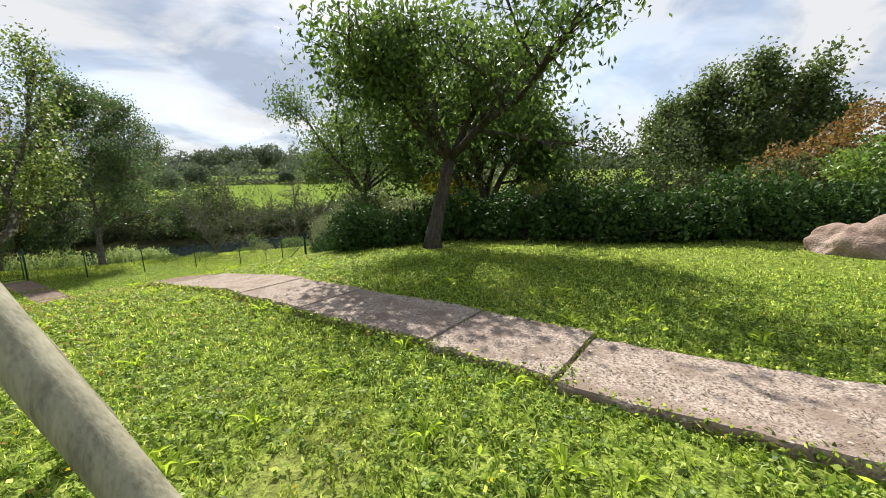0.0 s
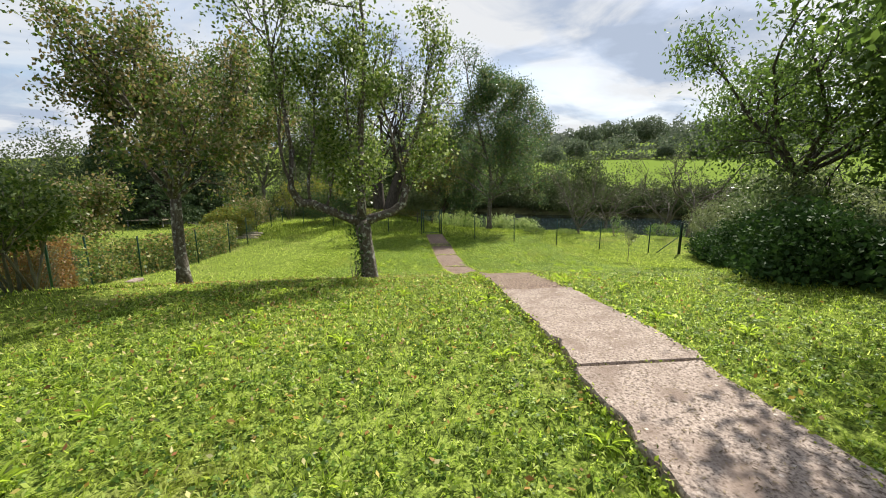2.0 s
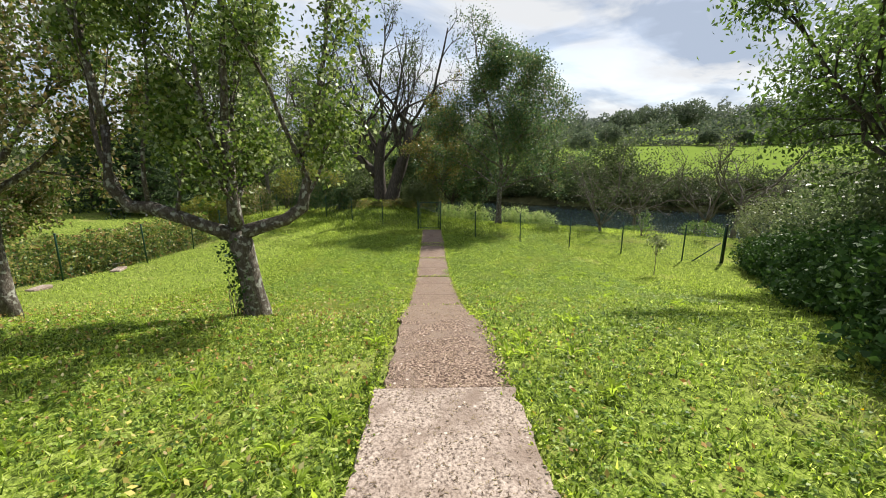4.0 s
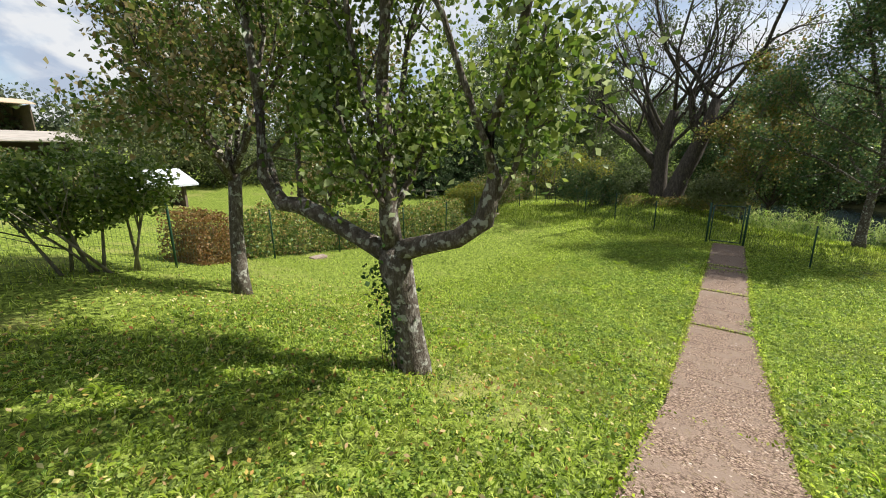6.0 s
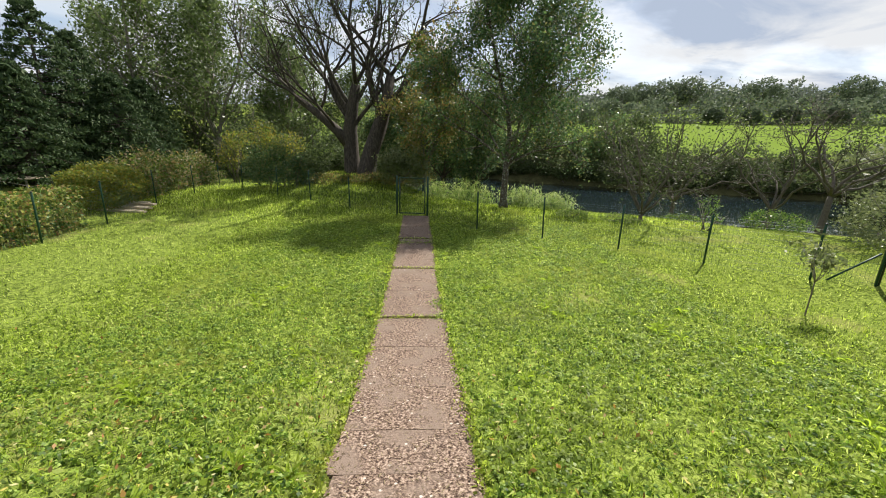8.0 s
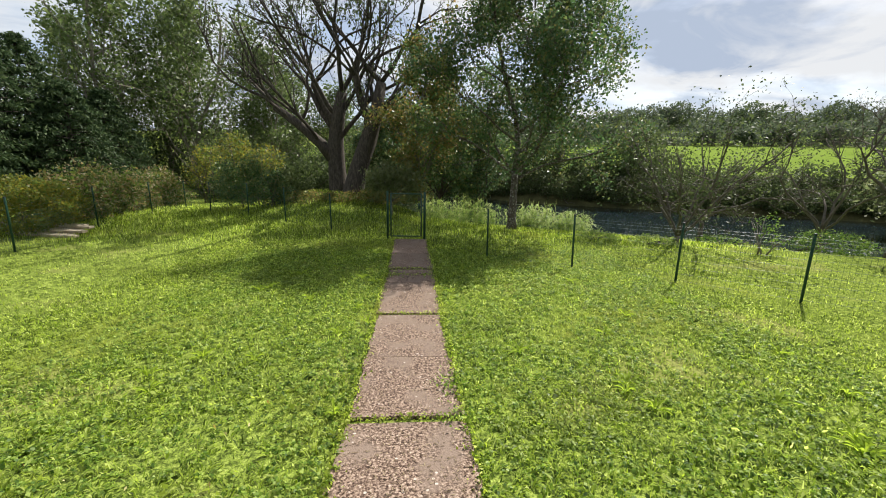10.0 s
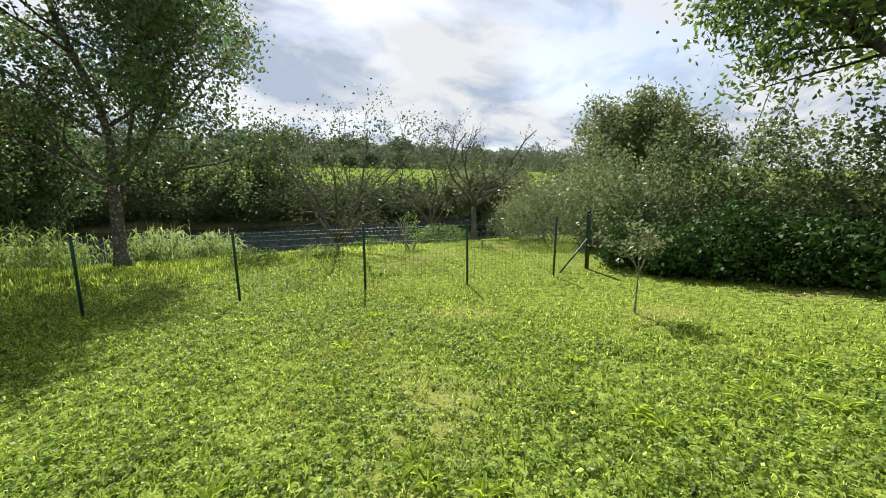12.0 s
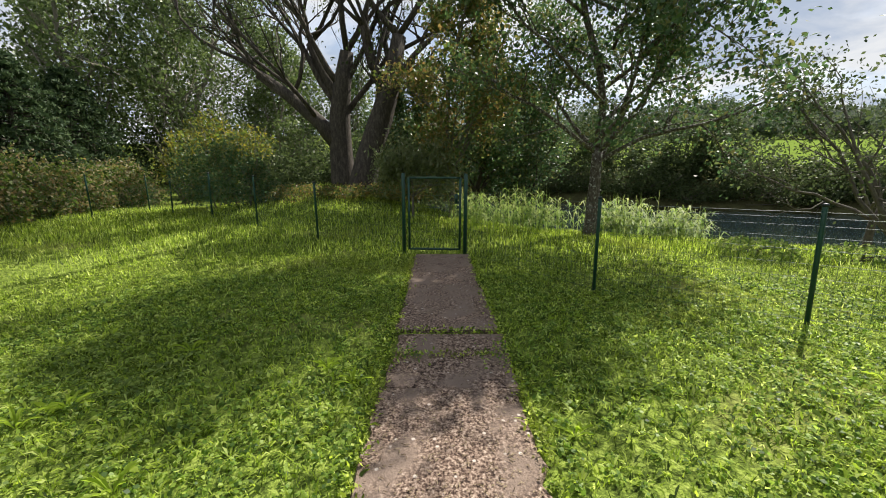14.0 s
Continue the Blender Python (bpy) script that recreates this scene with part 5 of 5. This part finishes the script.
def build_grass():
    rng = np.random.default_rng(301)

    def scatter(n, x0, x1, y0, y1, soft=0.3):
        x, y = rng.uniform(x0, x1, n) + rng.normal(size=n) * soft, rng.uniform(y0, y1, n) + rng.normal(size=n) * soft
        return x[~on_path(x, y)], y[~on_path(x, y)]

    def blades(name, xy, h, w, lean, mat, label):
        x, y = xy
        n = len(x)
        z = ground_z(x, y)
        clump = 0.7 + 0.6 * (0.5 + 0.5 * np.sin(x * 5.1 + 2 * np.sin(y * 3.3)) * np.cos(y * 4.7 + x))
        a = rng.uniform(0, 2 * math.pi, n)
        hh = h * rng.uniform(0.4, 1.5, n) * clump
        b = np.stack([x, y, z - 0.004], axis=1)
        d = np.stack([np.cos(a), np.sin(a), np.zeros(n)], axis=1)
        s = np.stack([-np.sin(a), np.cos(a), np.zeros(n)], axis=1) * (w * rng.uniform(0.6, 1.3, n))[:, None]
        out = d * (hh * lean * rng.uniform(0.2, 1.2, n))[:, None]
        up = np.array([0, 0, 1.0]) * hh[:, None]
        co = np.stack([b - s * 0.5, b + s * 0.5, b + out + up], axis=1)
        thing(name, (0, 0, 0), label, "grass", "", "stuff", quads_mesh(name, co, mat, 3))

    def clover(name, xy, size, h, mat, label):
        x, y = xy
        n = len(x)
        z = ground_z(x, y)
        c = np.stack([x, y, z + rng.uniform(0.2, 1.0, n) * h], axis=1)
        d = unit(rng.normal(size=(n, 3)) * (1, 1, 0.75))
        side = unit(np.cross(d, unit(rng.normal(size=(n, 3)) * 0.75 + (0, 0, 1.0))))
        s = (size * rng.uniform(0.6, 1.4, n))[:, None]
        co = np.stack([c - d * s * 0.5, c - side * s * 0.3, c + d * s * 0.6, c + side * s * 0.3], axis=1)
        thing(name, (0, 0, 0), label, "grass", "", "stuff", quads_mesh(name, co, mat))
    def tufts(n, x0, x1, y0, y1, per, spread):
        """Places bunched round tuft centres, and how far each lies from its centre (0 to 1)."""
        x, y = rng.uniform(x0, x1, n), rng.uniform(y0, y1, n)
        keep = (np.sin(x * 1.7 + 1.3 * np.sin(y * 1.1)) * np.cos(y * 2.1 + x * 0.6) + rng.normal(size=n) * 0.6 > -0.5) & ~on_path(x, y)
        x, y = np.repeat(x[keep], per), np.repeat(y[keep], per)
        size = np.repeat(spread * rng.uniform(0.5, 1.4, int(keep.sum())), per)
        a, r = rng.uniform(0, 2 * math.pi, len(x)), np.sqrt(rng.uniform(0, 1, len(x)))
        return x + np.cos(a) * r * size, y + np.sin(a) * r * size, a, r

    def grass_tufts(name, spots, h, w, label):
        """Arching blades that fan out of a tuft's middle, two faces each."""
        x, y, a, r = spots
        n = len(x)
        hh = h * rng.uniform(0.6, 1.4, n)
        b = np.stack([x, y, ground_z(x, y) - 0.003], axis=1)
        d = np.stack([np.cos(a), np.sin(a), np.zeros(n)], axis=1)
        s = np.stack([-np.sin(a), np.cos(a), np.zeros(n)], axis=1) * (w * rng.uniform(0.6, 1.3, n))[:, None]
        mid = b + d * (hh * (0.15 + 0.5 * r))[:, None] + np.array([0, 0, 1.0]) * (hh * 0.75)[:, None]
        tip = b + d * (hh * (0.5 + 1.2 * r))[:, None] + np.array([0, 0, 1.0]) * (hh * (1.0 - 0.35 * r))[:, None]
        thing(name, (0, 0, 0), label, "grass", "", "stuff", quads_mesh(name, np.stack([b, mid - s * 0.5, tip, mid + s * 0.5], axis=1), M_GRASS))

    def clover_tufts(name, spots, size, h, label):
        """Small rounded leaves on a low dome, turned outwards and up."""
        x, y, a, r = spots
        n = len(x)
        c = np.stack([x, y, ground_z(x, y) + 0.008 + h * (1 - 0.8 * r * r) * rng.uniform(0.7, 1.15, n)], axis=1)
        nor = unit(np.stack([np.cos(a) * r * 0.7, np.sin(a) * r * 0.7, np.ones(n)], axis=1) + rng.normal(size=(n, 3)) * 0.38)
        d = unit(np.cross(nor, rng.normal(size=(n, 3))))
        side = np.cross(nor, d)
        s = (size * rng.uniform(0.6, 1.35, n))[:, None]
        thing(name, (0, 0, 0), label, "grass", "", "stuff", quads_mesh(name, np.stack([c - d * s * 0.5, c - side * s * 0.42 + nor * s * 0.12, c + d * s * 0.5, c + side * s * 0.42 + nor * s * 0.12], axis=1), M_CLOVER))
    grass_tufts("lawn_tufts", tufts(18000, -12, 2.5, -2.5, 7.5, 8, 0.03), 0.042, 0.013, "tufts of short sunlit lawn grass")
    grass_tufts("lawn_tufts", tufts(19000, -26, -12, -2.5, 9.5, 8, 0.032), 0.045, 0.015, "tufts of bright lawn grass near the river fence")
    clover_tufts("clover", tufts(14000, -12, 2.5, -2.2, 7.0, 12, 0.055), 0.026, 0.035, "patches of clover in the lawn")
    clover_tufts("clover", tufts(15000, -24.5, -12, -1.0, 8.5, 12, 0.06), 0.029, 0.04, "patches of clover in the lawn")
    blades("lawn_grass", scatter(90000, -14, 2.5, -2.5, 7.5), 0.045, 0.008, 0.9, M_GRASS, "short sunlit lawn grass with clover")
    blades("lawn_grass", scatter(90000, -26, -13, -3.0, 10.5), 0.045, 0.010, 0.9, M_GRASS, "short bright lawn grass near the river fence")
    blades("lawn_grass", scatter(120000, -33, 4, -9, 13.5, 1.2), 0.05, 0.017, 0.9, M_GRASS, "lawn grass towards the hedges")
    blades("rough_grass", scatter(80000, -34, -26, -12, 15, 0.8), 0.11, 0.02, 0.7, M_GRASS, "longer rough grass on the bank")
    n = 220
    fx, fy = rng.uniform(-9, 2, n), rng.uniform(0, 6.5, n)
    ok = ~on_path(fx, fy)
    for k in range(2):
        clover("buttercup_petals", (fx[ok] + rng.normal(size=ok.sum()) * 0.006, fy[ok] + rng.normal(size=ok.sum()) * 0.006), 0.02, 0.05, M_FLOWER, "small yellow flowers in the lawn")
    for cx, cy, n, r in ((-17.35, 3.72, 260, 0.13), (-16.75, 3.7, 120, 0.1), (-21.8, 2.85, 90, 0.12), (-21.8, 3.6, 110, 0.14), (1.3, 2.65, 140, 0.12), (-0.9, 2.7, 60, 0.08)):
        clover("creeping_weeds", (cx + rng.normal(size=n) * r, cy + rng.normal(size=n) * r * 0.8), 0.032, 0.11, M_CLOVER, "weeds creeping over the edge of a slab")
    clover("broad_weed_leaves", scatter(7000, -24, 2.5, -2.0, 8.0, 0.5), 0.05, 0.06, M_GRASS, "larger plantain and dandelion leaves in the lawn")
    clover("fallen_leaves", scatter(7000, -14, -5, -3, 4.5, 1.2), 0.038, 0.07, M_DRY, "scattered fallen leaves, brown and yellow")
    # edges: grass and weeds creeping over the slabs
    n = 16000
    x = rng.uniform(-26, 2.3, n)
    lo, hi = path_edges(x)
    y = np.where(rng.random(n) < 0.5, lo - 0.05 + np.abs(rng.normal(size=n)) * 0.05, hi + 0.05 - np.abs(rng.normal(size=n)) * 0.05)
    clover("edge_weeds", (x, y), 0.03, 0.09, M_GRASS, "weeds along the edges of the slabs")
    x = rng.uniform(-25.5, 2.0, 15000)
    x = np.where(x > -8.2, x * 0.999, x)
    lo, hi = path_edges(x)
    y = lo + (hi - lo) * rng.uniform(0.02, 0.98, len(x))
    z = ground_z(x, np.where(x > -8.2, 3.15, 3.27)) + np.where(x > -8.2, 0.079, 0.041)
    d = unit(rng.normal(size=(len(x), 3)) * (1, 1, 0.03))
    w = unit(np.cross(d, np.array([0, 0, 1.0]))) * rng.uniform(0.001, 0.004, (len(x), 1))
    c, L = np.stack([x, y, z], axis=1), rng.uniform(0.004, 0.016, (len(x), 1))
    thing("dry_litter", (0, 0, 0), "dry stalks and crumbs lying on the slabs", "litter", "", "stuff", quads_mesh("dry_litter", np.stack([c - d * L - w, c - w * 0.5 + d * L, c + d * L + w, c + w - d * L], axis=1), M_LITTER))
    jx = np.concatenate([rng.normal(j, 0.035, 260) for j in (-0.93, -16.75, -19.6, -22.3, -21.8)] + [rng.normal(j, 0.02, 40) for j in (-2.13, -5.53, -12.1)])
    clover("joint_weeds", (jx, rng.uniform(2.6, 3.75, len(jx))), 0.03, 0.08, M_GRASS, "weeds growing in the joints between slabs")


def build_weeds():
    """Rosettes of dandelion and plantain, leaf by leaf."""
    rng = np.random.default_rng(311)
    places = [(rng.uniform(-11, 1.0), rng.uniform(-1.0, 5.5)) for _ in range(70)] + [(rng.uniform(-22, -11), rng.uniform(0, 8.0)) for _ in range(60)] + [(-1.35, 1.62), (-0.3, 1.9), (-0.5, 1.55)]
    leaf = []
    for v in range(4):
        L, w, h = 0.09 + 0.025 * v, 0.012, (0.05, 0.09, 0.04, 0.07)[v]
        vs = [(0.005, 0, 0), (L * 0.4, -w, h * 0.8), (L * 0.4, w, h * 0.8), (L * 0.75, -w * 0.9, h), (L * 0.75, w * 0.9, h), (L, 0, h * 0.75), (L * 0.5, 0, h * 0.75)]
        leaf.append(mesh_of("leaf", vs, [(0, 1, 6), (0, 6, 2), (1, 3, 6), (6, 4, 2), (3, 5, 6), (6, 5, 4)], M_GRASS))
    big = [(-16.15, 6.88), (-15.18, 8.52), (-15.57, 7.53), (-16.9, 6.84), (-15.07, 7.64), (-2.48, 1.87), (-17.4, 5.6), (-18.2, 4.6), (-10.4, 4.9)]
    for x, y in places + big:
        if on_path(np.array(x), np.array(y)):
            continue
        w = thing("weed_rosette", (x, y, gz(x, y)), "rosette of dandelion leaves in the lawn", "weed", "weeds in the lawn")
        for i in range(int(rng.integers(8, 14))):
            p = part("leaf", leaf[int(rng.integers(0, 4))], w)
            p.rotation_euler = (0, rng.uniform(-0.4, 0.2), i * 2.4 + rng.uniform(-0.3, 0.3))
        if (x, y) in big:
            w.scale = (1.4, 1.4, 0.8)


build_grass()
build_weeds()
